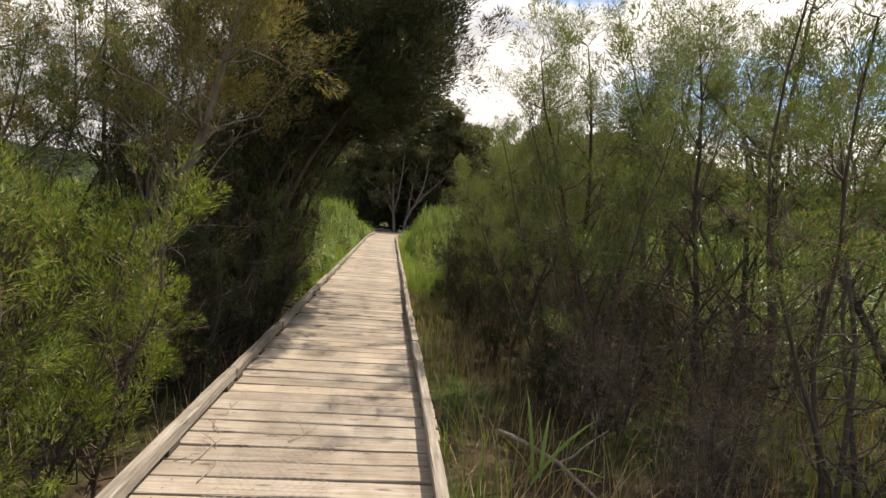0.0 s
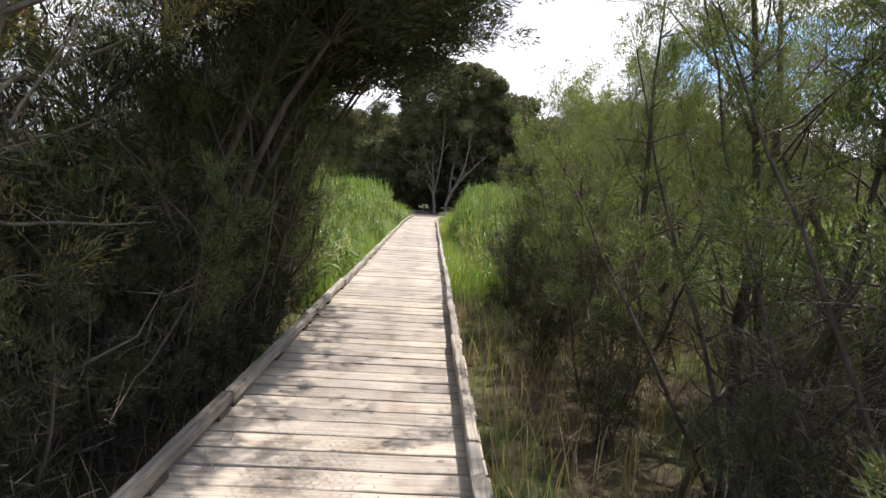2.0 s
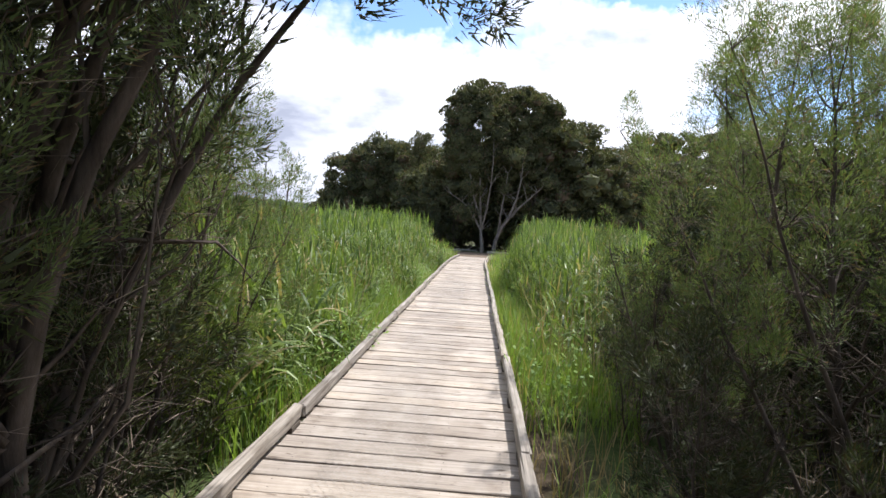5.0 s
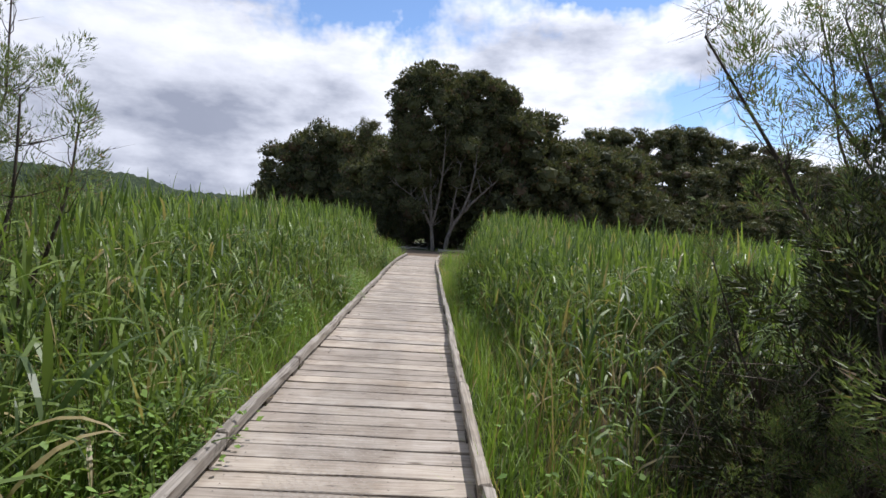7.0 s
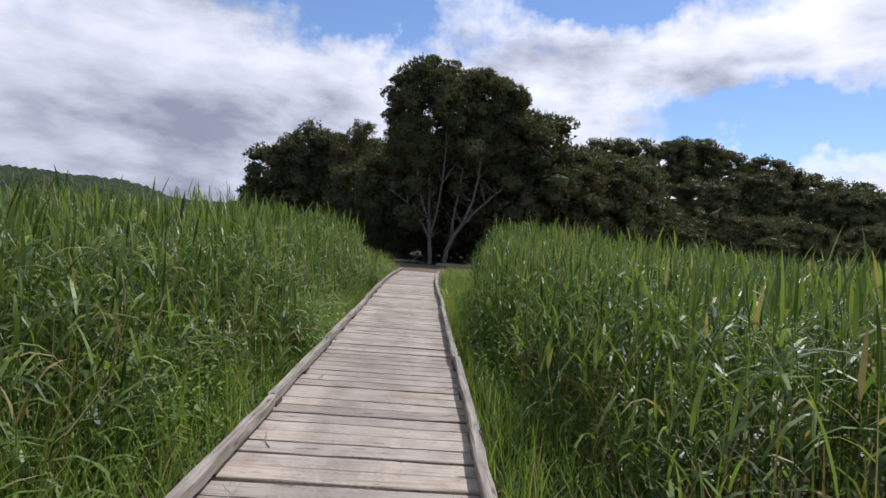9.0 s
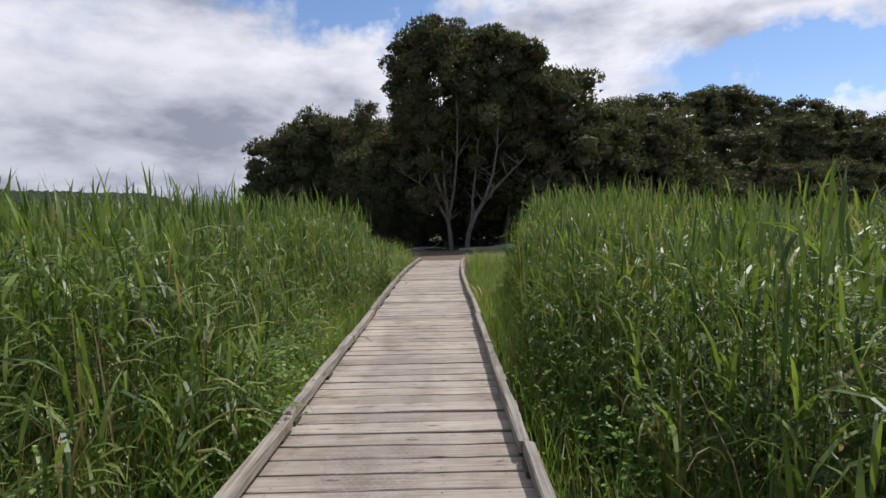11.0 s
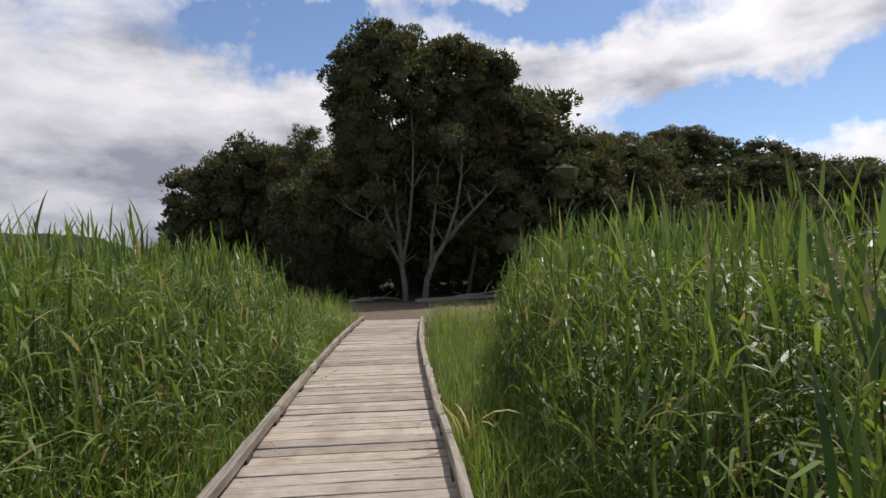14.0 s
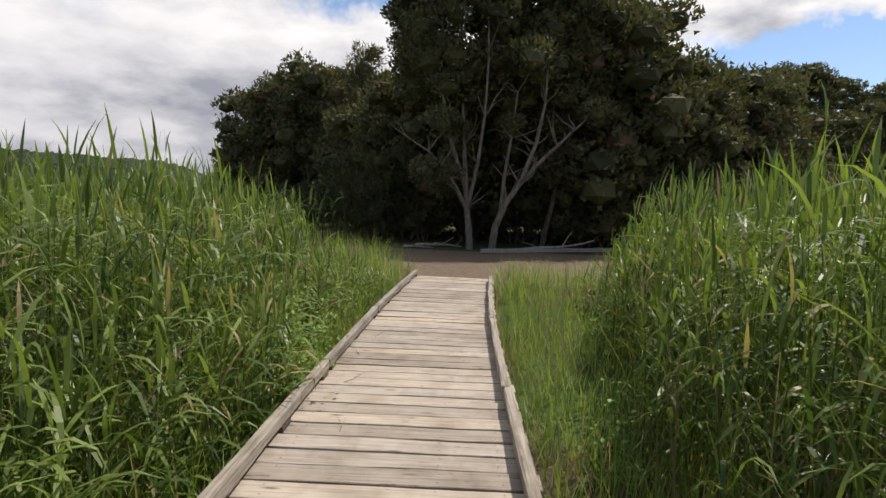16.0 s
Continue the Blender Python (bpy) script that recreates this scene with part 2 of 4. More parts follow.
# ---- building blocks ----
class Shape:
    """Vertices and faces gathered piece by piece."""

    def __init__(self):
        self.v, self.f, self.count = [], [], 0

    def add(self, verts, faces):
        verts = np.asarray(verts, float).reshape(-1, 3)
        self.v.append(verts)
        self.f.append(np.asarray(faces, int) + self.count)
        self.count += len(verts)

    def mesh(self, name, mat, smooth=False):
        me = bpy.data.meshes.new(name)
        v = np.concatenate(self.v)
        me.vertices.add(len(v))
        me.vertices.foreach_set("co", v.ravel().astype(np.float32))
        sizes = np.concatenate([np.full(len(f), f.shape[1]) for f in self.f])
        loops = np.concatenate([f.ravel() for f in self.f])
        me.loops.add(len(loops))
        me.loops.foreach_set("vertex_index", loops.astype(np.int32))
        me.polygons.add(len(sizes))
        starts = np.concatenate([[0], np.cumsum(sizes)[:-1]])
        me.polygons.foreach_set("loop_start", starts.astype(np.int32))
        me.polygons.foreach_set("use_smooth", np.full(len(sizes), smooth))
        me.update(calc_edges=True)
        me.materials.append(mat)
        return me


def part(name, me, parent=None, m=None, label=""):
    """One mesh as a part of a thing."""
    ob = new(name, me)
    if parent:
        ob.parent = parent
    if m is not None:
        ob.matrix_basis = m
    return tagged(ob, label)


def box_mesh(name, size, mat, bevel=0.006, rough=0.0, cuts=1, seed=0):
    """A timber of the given size with worn edges, lying round its middle; cut along its longest side so that it can warp."""
    rng = np.random.default_rng(seed)
    bm = bmesh.new()
    bmesh.ops.create_cube(bm, size=1.0)
    bmesh.ops.scale(bm, vec=size, verts=bm.verts)
    axis = int(np.argmax(size))
    if cuts > 1:
        long_edges = [e for e in bm.edges if abs((e.verts[0].co - e.verts[1].co)[axis]) > 1e-6]
        bmesh.ops.subdivide_edges(bm, edges=long_edges, cuts=cuts - 1, use_grid_fill=True)
    if bevel:
        edges = [e for e in bm.edges if len(e.link_faces) == 2 and e.link_faces[0].normal.dot(e.link_faces[1].normal) < 0.5]
        bmesh.ops.bevel(bm, geom=edges, offset=bevel, segments=1, affect="EDGES")
    for v in bm.verts:
        v.co += Vector(rng.normal(0, rough, 3)) if rough else Vector()
    me = bpy.data.meshes.new(name)
    bm.to_mesh(me)
    bm.free()
    me.materials.append(mat)
    return me


def blades(shape, base, az, length, width, lean, bend, steps=4, profile=(0.6, 1.0, 0.95, 0.65, 0.06), power=1.4):
    """Many grass blades or reed leaves at once: strips that start leaning and bend over."""
    count = len(base)
    s = np.linspace(0, 1, steps + 1)
    mid = (s[1:] + s[:-1]) / 2
    angle = lean[:, None] + bend[:, None] * mid[None, :] ** power
    step = (length / steps)[:, None]
    out = np.concatenate([np.zeros((count, 1)), np.cumsum(np.sin(angle) * step, 1)], 1)
    up = np.concatenate([np.zeros((count, 1)), np.cumsum(np.cos(angle) * step, 1)], 1)
    ca, sa = np.cos(az)[:, None], np.sin(az)[:, None]
    centre = np.stack([base[:, :1] + ca * out, base[:, 1:2] + sa * out, base[:, 2:3] + up], 2)
    half = width[:, None] * np.asarray(profile)[None, :] / 2
    side = np.stack([-sa * half, ca * half, 0.25 * half], 2)
    verts = np.stack([centre - side, centre + side], 2).reshape(-1, 3)
    first = (np.arange(count) * (steps + 1) * 2)[:, None] + (np.arange(steps) * 2)[None, :]
    first = first.ravel()
    shape.add(verts, np.stack([first, first + 1, first + 3, first + 2], 1))
    return centre


def slim_leaves(shape, at, way, length, width, rng):
    """Many narrow leaves, each one pointed triangle."""
    way = way / np.linalg.norm(way, axis=1, keepdims=True)
    side = np.cross(way, rng.normal(size=way.shape))
    side /= np.linalg.norm(side, axis=1, keepdims=True) + 1e-9
    half = side * width[:, None] * 0.5
    verts = np.stack([at - half, at + half, at + way * length[:, None]], 1).reshape(-1, 3)
    first = np.arange(len(at)) * 3
    shape.add(verts, np.stack([first, first + 1, first + 2], 1))


def tube(shape, pts, radii, sides=6):
    """A tapered limb along a line of points."""
    pts = np.asarray(pts, float)
    ahead = np.gradient(pts, axis=0)
    ahead /= np.linalg.norm(ahead, axis=1, keepdims=True) + 1e-9
    ref = np.array([0.37, 0.91, 0.2])
    a = np.cross(ahead, ref)
    a /= np.linalg.norm(a, axis=1, keepdims=True) + 1e-9
    b = np.cross(ahead, a)
    t = np.linspace(0, 2 * np.pi, sides, endpoint=False)
    ring = a[:, None, :] * np.cos(t)[None, :, None] + b[:, None, :] * np.sin(t)[None, :, None]
    verts = (pts[:, None, :] + ring * np.asarray(radii)[:, None, None]).reshape(-1, 3)
    faces = []
    for i in range(len(pts) - 1):
        for j in range(sides):
            k = (j + 1) % sides
            faces.append((i * sides + j, i * sides + k, (i + 1) * sides + k, (i + 1) * sides + j))
    shape.add(verts, faces)


def limb_line(rng, start, way, length, steps, wander, lift):
    """A wandering line that a stem or a branch follows."""
    pts, way = [np.array(start, float)], np.array(way, float)
    for _ in range(steps):
        way = way / np.linalg.norm(way) + rng.normal(0, wander, 3) + np.array([0, 0, lift])
        way /= np.linalg.norm(way)
        pts.append(pts[-1] + way * length / steps)
    return np.array(pts)


def over_walk(pts, place):
    """Which points, once the thing stands at its place, would hang into the way of someone walking on the boardwalk."""
    m = np.array(place)
    w = pts @ m[:3, :3].T + m[:3, 3]
    return (w[:, 0] > -1.15) & (w[:, 0] < 0.75) & (w[:, 2] < 2.3)


def prisms(shape, a, b, radius):
    """Many thin straight twigs at once, three-sided and pointed."""
    way = b - a
    way = way / (np.linalg.norm(way, axis=1, keepdims=True) + 1e-9)
    u = np.cross(way, np.array([0.31, 0.87, 0.38]))
    u /= np.linalg.norm(u, axis=1, keepdims=True) + 1e-9
    w = np.cross(way, u)
    r = radius[:, None]
    verts = np.stack([a + u * r, a + (w * 0.87 - u * 0.5) * r, a - (w * 0.87 + u * 0.5) * r, b], 1).reshape(-1, 3)
    k = np.arange(len(a)) * 4
    shape.add(verts, np.concatenate([np.stack([k, k + 1, k + 3], 1), np.stack([k + 1, k + 2, k + 3], 1), np.stack([k + 2, k, k + 3], 1)]))


def tufts(shape, rng, at, way, size, per, leaf):
    """Feathery tufts of fine foliage: each a tapering brush of narrow leaves along its shoot."""
    count = len(at)
    way = way / (np.linalg.norm(way, axis=1, keepdims=True) + 1e-9)
    up, root, tall = np.repeat(way, per, 0), np.repeat(at, per, 0), np.repeat(size, per)
    along = rng.uniform(0, 1, count * per) ** 0.8
    out = rng.normal(size=(count * per, 3))
    out -= up * (out * up).sum(1, keepdims=True)
    out /= np.linalg.norm(out, axis=1, keepdims=True) + 1e-9
    wide = tall * 0.36 * np.sin(np.pi * (0.12 + 0.8 * along)) * rng.uniform(0.05, 1, count * per) ** 0.6
    base = root + up * (along * tall)[:, None] + out * wide[:, None]
    slim_leaves(shape, base, up * 0.9 + out * 0.6 + rng.normal(0, 0.25, out.shape), rng.uniform(0.6, 1.35, len(base)) * leaf[0], rng.uniform(0.7, 1.2, len(base)) * leaf[1], rng)


def shrub(seed, height, spread, stems, count, per, leaf=(0.045, 0.008), size=(0.2, 0.4), bare=0.35, leaf_mat=None, bark_mat=None, thick=0.022, twigs=3, dead=300, place=None, toward=(0, 0), upright=1.0, sway=0.0, name="tea_tree_shrub"):
    """A tall many-stemmed shrub: stems with rising side branches, tufts of fine foliage at their ends and dead twigs below. The thing, at the origin."""
    rng = np.random.default_rng(seed)
    root = new(name)
    live, dry = [], []
    for i in range(stems):
        s = Shape()
        az = 2 * math.pi * i / stems + rng.uniform(-0.6, 0.6)
        tilt = rng.uniform(0.08, 0.42) * min(spread, 1.4) / 1.2 / upright
        tall = height * rng.uniform(0.72, 1.0)
        line = limb_line(rng, (rng.normal(0, 0.12), rng.normal(0, 0.12), -0.05), (math.cos(az) * tilt, math.sin(az) * tilt, 1), tall, 8, 0.10, 0.05)
        line[:, 0] += sway * np.clip(line[:, 2] / height, 0, 1) ** 2
        tube(s, line, np.linspace(thick * rng.uniform(0.75, 1.25), 0.006, len(line)), 6)
        for j in range(1, len(line)):
            high = j / (len(line) - 1)
            for _ in range(twigs):
                a = rng.uniform(0, 2 * math.pi)
                reach = spread * rng.uniform(0.2, 0.6) * (1.2 - 0.65 * high)
                twig = limb_line(rng, line[j], (math.cos(a) + toward[0], math.sin(a) + toward[1], rng.uniform(0.3, 1.3)), reach, 5, 0.24, 0.07)
                if place is not None and over_walk(twig, place).any():
                    continue
                tube(s, twig, np.linspace(0.3 * thick * (1.3 - high) + 0.002, 0.002, len(twig)), 3)
                if high > bare or rng.random() < 0.12:
                    live.extend((twig[k], twig[k] - twig[k - 1]) for k in (2, 3, 4, 5, 5))
                dry.extend(twig[2:])
        live.extend((line[k], line[k] - line[k - 1]) for k in (-3, -2, -1))
        part("stem", s.mesh("stem", bark_mat or BARK, True), root)
    at, way = (np.array(c) for c in zip(*live))
    pick = rng.integers(0, len(at), count)
    at = at[pick] + rng.normal(0, 0.06 * max(1.0, spread / 2), (count, 3))
    way = way[pick] / (np.linalg.norm(way[pick], axis=1, keepdims=True) + 1e-9) * 0.6 + np.array([0, 0, 0.55]) + rng.normal(0, 0.35, (count, 3))
    if place is not None:
        keep = ~over_walk(at, place) & ~over_walk(at + way * 0.2, place)
        at, way = at[keep], way[keep]
    s = Shape()
    tufts(s, rng, at, way, rng.uniform(size[0], size[1], len(at)), per, leaf)
    part("crown", s.mesh("crown", leaf_mat or TEA), root)
    if dead:
        dry = np.array(dry)
        dry = dry[dry[:, 2] < height * 0.75]
        a = dry[rng.integers(0, len(dry), dead)] + rng.normal(0, 0.03, (dead, 3))
        b = a + rng.normal(0, 1, (dead, 3)) * np.array([0.16, 0.16, 0.11])
        if place is not None:
            keep = ~over_walk(a, place) & ~over_walk(b, place)
            a, b = a[keep], b[keep]
        s = Shape()
        prisms(s, a, b, rng.uniform(0.0015, 0.0032, len(a)))
        fork = a * 0.5 + b * 0.5
        prisms(s, fork, fork + rng.normal(0, 0.08, fork.shape), np.full(len(a), 0.0014))
        tagged(part("brush", s.mesh("brush", TWIG), root), "bare brown dead twigs", kind="stuff")
    return root


BALL = bmesh.new()
bmesh.ops.create_icosphere(BALL, subdivisions=1, radius=1.0)
BALL_V = np.array([v.co for v in BALL.verts])
BALL_F = np.array([[v.index for v in f.verts] for f in BALL.faces])
BALL.free()


def puff_tree(seed, height, wide, trunk_r, puffs, leaves, leaf=0.22, forks=3, low=0.3, leaf_mat=None, bark_mat=None, lines=(), puff=(0.10, 0.19), name="broadleaf_tree", core=0.62, limbs=2):
    """A tree with a close crown of billowing clumps on forked limbs. lines: trunks that follow a given course. The thing, at the origin."""
    rng = np.random.default_rng(seed)
    root = new(name)
    ends = []
    courses = [np.array(c, float) for c in lines]
    for i in range(forks):
        az = 2 * math.pi * i / forks + rng.uniform(-0.5, 0.5)
        tilt = rng.uniform(0.1, 0.4)
        courses.append(limb_line(rng, (0.2 * math.cos(az), 0.2 * math.sin(az), -0.2), (math.cos(az) * tilt, math.sin(az) * tilt, 1), height * rng.uniform(0.7, 0.85), 10, 0.1, 0.06))
    for line in courses:
        s = Shape()
        r = trunk_r * (1.0 if len(line) > 6 else 0.6)
        tube(s, line, np.linspace(r, r * 0.25, len(line)), 8)
        for j in range(len(line) // 3, len(line)):
            for _ in range(limbs):
                a = rng.uniform(0, 2 * math.pi)
                twig = limb_line(rng, line[j], (math.cos(a), math.sin(a), rng.uniform(0.3, 1.2)), wide * rng.uniform(0.12, 0.3), 6, 0.16, 0.06)
                tube(s, twig, np.linspace(r * 0.3, 0.01, len(twig)), 4)
                ends.append(twig[-1])
        part("trunk", s.mesh("trunk", bark_mat or BARK, True), root)
    s = Shape()
    per = leaves // puffs
    for i in range(puffs):
        if i % 6 == 0 and ends:
            c = ends[rng.integers(len(ends))] + rng.normal(0, 0.2, 3)
        else:
            uz = 1 - 2 * (i + 0.5) / puffs
            ua = i * 2.39996 + rng.uniform(-0.3, 0.3)
            flat = math.sqrt(1 - uz * uz) ** 0.75
            q = rng.uniform(0.72, 1.0)
            mid = height * (low + 1) / 2
            c = np.array([math.cos(ua) * flat * wide / 2 * q, math.sin(ua) * flat * wide / 2 * q, mid + uz * height * (1 - low) / 2 * q])
        r = rng.uniform(*puff) * wide
        c[2] = min(c[2], height - r * 0.8)
        shape = np.array([1.12, 1.12, rng.uniform(0.75, 1.0)])
        if core:
            s.add(c + BALL_V * r * core * shape * rng.uniform(0.8, 1.1, (len(BALL_V), 1)), BALL_F)
        d = rng.normal(size=(per, 3))
        d[:, 2] = np.where(rng.random(per) < 0.7, np.abs(d[:, 2]), d[:, 2])
        d /= np.linalg.norm(d, axis=1, keepdims=True)
        rad = r * rng.uniform(0.2, 1.0, per) ** 0.3 * (1 + rng.normal(0, 0.09, per))
        at = c + d * rad[:, None] * shape
        way = rng.normal(0, 0.8, (per, 3)) + d * 0.5 + np.array([0, 0, 0.5])
        slim_leaves(s, at, way, rng.uniform(0.6, 1.3, per) * leaf, np.full(per, leaf * 0.6), rng)
    part("crown", s.mesh("crown", leaf_mat or WOODLEAF), root)
    return root


# ---- ground ----
MARSH = -0.38


def smooth(f):
    f = np.clip(f, 0, 1)
    return f * f * (3 - 2 * f)


def ground_height(x, y):
    rise = smooth((y - 30.0) / 3.4)
    bump = 0.03 * np.sin(1.7 * x + 0.6 * y) + 0.025 * np.sin(2.3 * y - 0.9 * x)
    hill = 8.0 * smooth((x - 6) / 18) * (1 - 0.65 * smooth((x - 28) / 34)) * smooth((y - 56) / 18)
    return MARSH + rise * 0.35 + bump * (1 - rise * 0.7) + hill


def build_ground():
    xs = np.concatenate([[-1500, -600, -250, -120, -60], np.arange(-30, 90.1, 1.0), [120, 200, 300, 600, 1500]])
    ys = np.concatenate([[-1500, -500, -150, -60, -25], np.arange(-10, 80.1, 1.0), [100, 140, 200, 400, 1500]])
    gx, gy = np.meshgrid(xs, ys)
    gz = ground_height(gx, gy)
    s = Shape()
    w = len(xs)
    i = (np.arange(len(ys) - 1)[:, None] * w + np.arange(w - 1)[None, :]).ravel()
    s.add(np.stack([gx.ravel(), gy.ravel(), gz.ravel()], 1), np.stack([i, i + 1, i + w + 1, i + w], 1))
    tagged(new("ground", s.mesh("ground", GROUND, True)), "damp brown marsh soil rising to a bare dirt track", "ground", kind="structure")


build_ground()


def far_hill(name, x0, x1, y, tall, seed):
    """A low wooded ridge on the horizon."""
    rng = np.random.default_rng(seed)
    xs = np.linspace(x0, x1, 260)
    f = (xs - x0) / (x1 - x0)
    crest = tall * (0.75 + 0.25 * np.sin(3.0 * f + seed)) * np.minimum(1, np.minimum(f, 1 - f) * 6) + rng.uniform(0, 3.2, len(xs))
    s = Shape()
    rows = [np.stack([xs, np.full_like(xs, y), np.full_like(xs, -1.0)], 1), np.stack([xs, y + 40 + rng.normal(0, 3, len(xs)), crest * 0.7 + rng.normal(0, 0.8, len(xs))], 1),
            np.stack([xs, np.full_like(xs, y + 80), crest], 1), np.stack([xs, np.full_like(xs, y + 160), np.full_like(xs, -1.0)], 1)]
    i = np.concatenate([np.arange(len(xs) - 1) + r * len(xs) for r in range(3)])
    s.add(np.concatenate(rows), np.stack([i, i + 1, i + len(xs) + 1, i + len(xs)], 1))
    tagged(new(name, s.mesh(name, HILL)), "distant low ridge covered in dark woodland", "hill", kind="structure")


far_hill("backdrop", -800, 40, 420, 22, 1)
far_hill("backdrop", -900, -150, 440, 46, 1)


# ---- boardwalk ----
KERB_W, KERB_H, GAP = 0.065, 0.085, 0.035
LEFT, RIGHT, END = -1.14, 0.275, 33.5      # inner faces of the two kerb rails, and the last plank
PITCH = 0.184


def veer(y):
    """How far the boardwalk has swung to the right, and its heading there in degrees: it bends a little near its end."""
    d = np.maximum(np.asarray(y, float) - 27.0, 0)
    return 0.0058 * d * d, -np.degrees(np.arctan(0.0116 * d))


rng = np.random.default_rng(5)
boardwalk = new("boardwalk")
tagged(boardwalk, "weathered grey timber boardwalk with low kerb rails", "boardwalk", kind="structure")
for side, x, last in (("left", LEFT - KERB_W / 2, END + 0.1), ("right", RIGHT + KERB_W / 2, END - 0.4)):
    y = last
    i = 0
    while y > -2.4:
        size = (2.1, 1.75, 2.4, 2.25)[i % 4]
        me = box_mesh("kerb_rail", (KERB_W, size - 0.014, KERB_H), RAIL, 0.010, 0.0028, 8, 40 + i)
        off, turn = (float(c) for c in veer(y - size / 2))
        part("kerb_rail", me, boardwalk, pose(x + off + rng.normal(0, 0.006), y - size / 2, GAP + KERB_H / 2 + rng.normal(0, 0.004), rng.normal(0, 0.12), rng.normal(0, 0.9), turn + rng.normal(0, 0.2)))
        for f in (0.06, 0.5, 0.94):
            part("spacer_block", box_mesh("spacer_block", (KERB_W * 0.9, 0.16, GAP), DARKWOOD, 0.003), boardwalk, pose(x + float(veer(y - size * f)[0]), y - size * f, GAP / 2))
        y -= size
        i += 1
for x in (LEFT + 0.1, (LEFT + RIGHT) / 2, RIGHT - 0.1):
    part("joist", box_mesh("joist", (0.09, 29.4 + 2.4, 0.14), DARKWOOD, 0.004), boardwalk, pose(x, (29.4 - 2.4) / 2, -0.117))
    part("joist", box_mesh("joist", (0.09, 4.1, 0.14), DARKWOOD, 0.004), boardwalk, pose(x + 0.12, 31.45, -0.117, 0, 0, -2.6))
for i in range(15):
    for x in (LEFT + 0.02, RIGHT - 0.02):
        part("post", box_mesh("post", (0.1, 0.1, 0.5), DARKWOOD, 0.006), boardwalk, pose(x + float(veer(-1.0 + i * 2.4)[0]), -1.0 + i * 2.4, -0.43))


def netting(x0, x1, y0, y1, cell):
    """Wire netting stapled flat on the planks as a grip: six-sided cells of thin wire."""
    s = Shape()
    w, h = cell, cell * 1.5
    nx, ny = int((x1 - x0) / w), int((y1 - y0) / (h * 0.5))
    half = 0.0013
    rng = np.random.default_rng(3)
    verts, faces = [], []
    for j in range(ny):
        for i in range(nx):
            cy = y0 + j * h * 0.5
            cx = x0 + (i + (0.5 if j % 2 else 0.0)) * w + float(veer(cy)[0])
            a, b, c, d = (cx, cy - h * 0.12), (cx, cy + h * 0.12), (cx + w / 2, cy + h * 0.38), (cx - w / 2, cy + h * 0.38)
            for p, q in ((a, b), (b, c), (b, d)):
                dx, dy = q[0] - p[0], q[1] - p[1]
                ln = math.hypot(dx, dy)
                ox, oy = -dy / ln * half, dx / ln * half
                z = 0.0065 + rng.normal(0, 0.0008)
                k = len(verts)
                verts += [(p[0] - ox, p[1] - oy, z), (q[0] - ox, q[1] - oy, z), (q[0] + ox, q[1] + oy, z), (p[0] + ox, p[1] + oy, z)]
                faces.append((k, k + 1, k + 2, k + 3))
    s.add(verts, faces)
    tagged(new("wire_netting", s.mesh("wire_netting", WIRE)), "worn galvanised wire netting stapled along the planks", "netting", kind="stuff")


netting(-0.82, -0.19, 0.6, 22.5, 0.045)


# ---- reeds and grass ----
def reeds(name, label, spots, tall, leaf_n, leaf_len, leaf_w, seed, steps=4):
    """A bed of reeds: upright stems with arching leaves."""
    rng = np.random.default_rng(seed)
    s = Shape()
    count = len(spots)
    base = np.column_stack([spots, ground_height(spots[:, 0], spots[:, 1]) - 0.02])
    az = rng.uniform(0, 2 * np.pi, count)
    lean, bend = np.abs(rng.normal(0, 0.07, count)), rng.uniform(0.02, 0.25, count)
    stem = blades(s, base, az, tall * 0.9, np.full(count, 0.011 * leaf_w / 0.022), lean, bend, 4, (1, 1, 0.9, 0.7, 0.2))
    outline = np.interp(np.linspace(0, 1, steps + 1), (0, 0.25, 0.5, 0.75, 1), (0.5, 1.0, 0.9, 0.6, 0.05))
    for j in range(leaf_n):
        f = 0.2 + 0.78 * (j + rng.uniform(0, 0.8, count)) / leaf_n
        k = np.clip(f * 4, 0, 3.999)
        i0 = k.astype(int)
        fr = (k - i0)[:, None]
        at = stem[np.arange(count), i0] * (1 - fr) + stem[np.arange(count), i0 + 1] * fr
        top = f > 0.85
        a = az + j * 2.4 + rng.normal(0, 0.5, count)
        length = leaf_len * rng.uniform(0.6, 1.25, count) * np.where(top, 0.75, 1)
        le = np.where(top, rng.uniform(0.02, 0.3, count), rng.uniform(0.3, 0.9, count))
        be = np.where(top, rng.uniform(0.1, 0.7, count), rng.uniform(0.7, 2.6, count))
        blades(s, at, a, length, leaf_w * rng.uniform(0.7, 1.3, count), le, be, steps, outline)
    tagged(new(name, s.mesh(name, REED)), label, "reeds", kind="stuff")


def scatter(rng, x0, x1, y0, y1, per):
    count = int(abs(x1 - x0) * (y1 - y0) * per)
    return np.column_stack([rng.uniform(x0, x1, count), rng.uniform(y0, y1, count)])


def reed_height(p, base, rng):
    wave = 0.07 * np.sin(p[:, 1] * 0.8 + p[:, 0]) + 0.05 * np.sin(p[:, 1] * 1.9 - 2 * p[:, 0])
    return base + wave + rng.normal(0, 0.10, len(p)) + 0.22 * (rng.random(len(p)) < 0.06)


def left_edge(y):
    return LEFT - 0.5 - 0.22 * np.sin(y * 0.9) - 0.12 * np.sin(y * 2.3) + 0.1 * smooth((y - 25) / 5)


def right_edge(y):
    return RIGHT + 0.6 + 0.18 * np.sin(y * 0.8 + 1) + 0.1 * np.sin(y * 2.1) + 1.1 * smooth((y - 24) / 6)


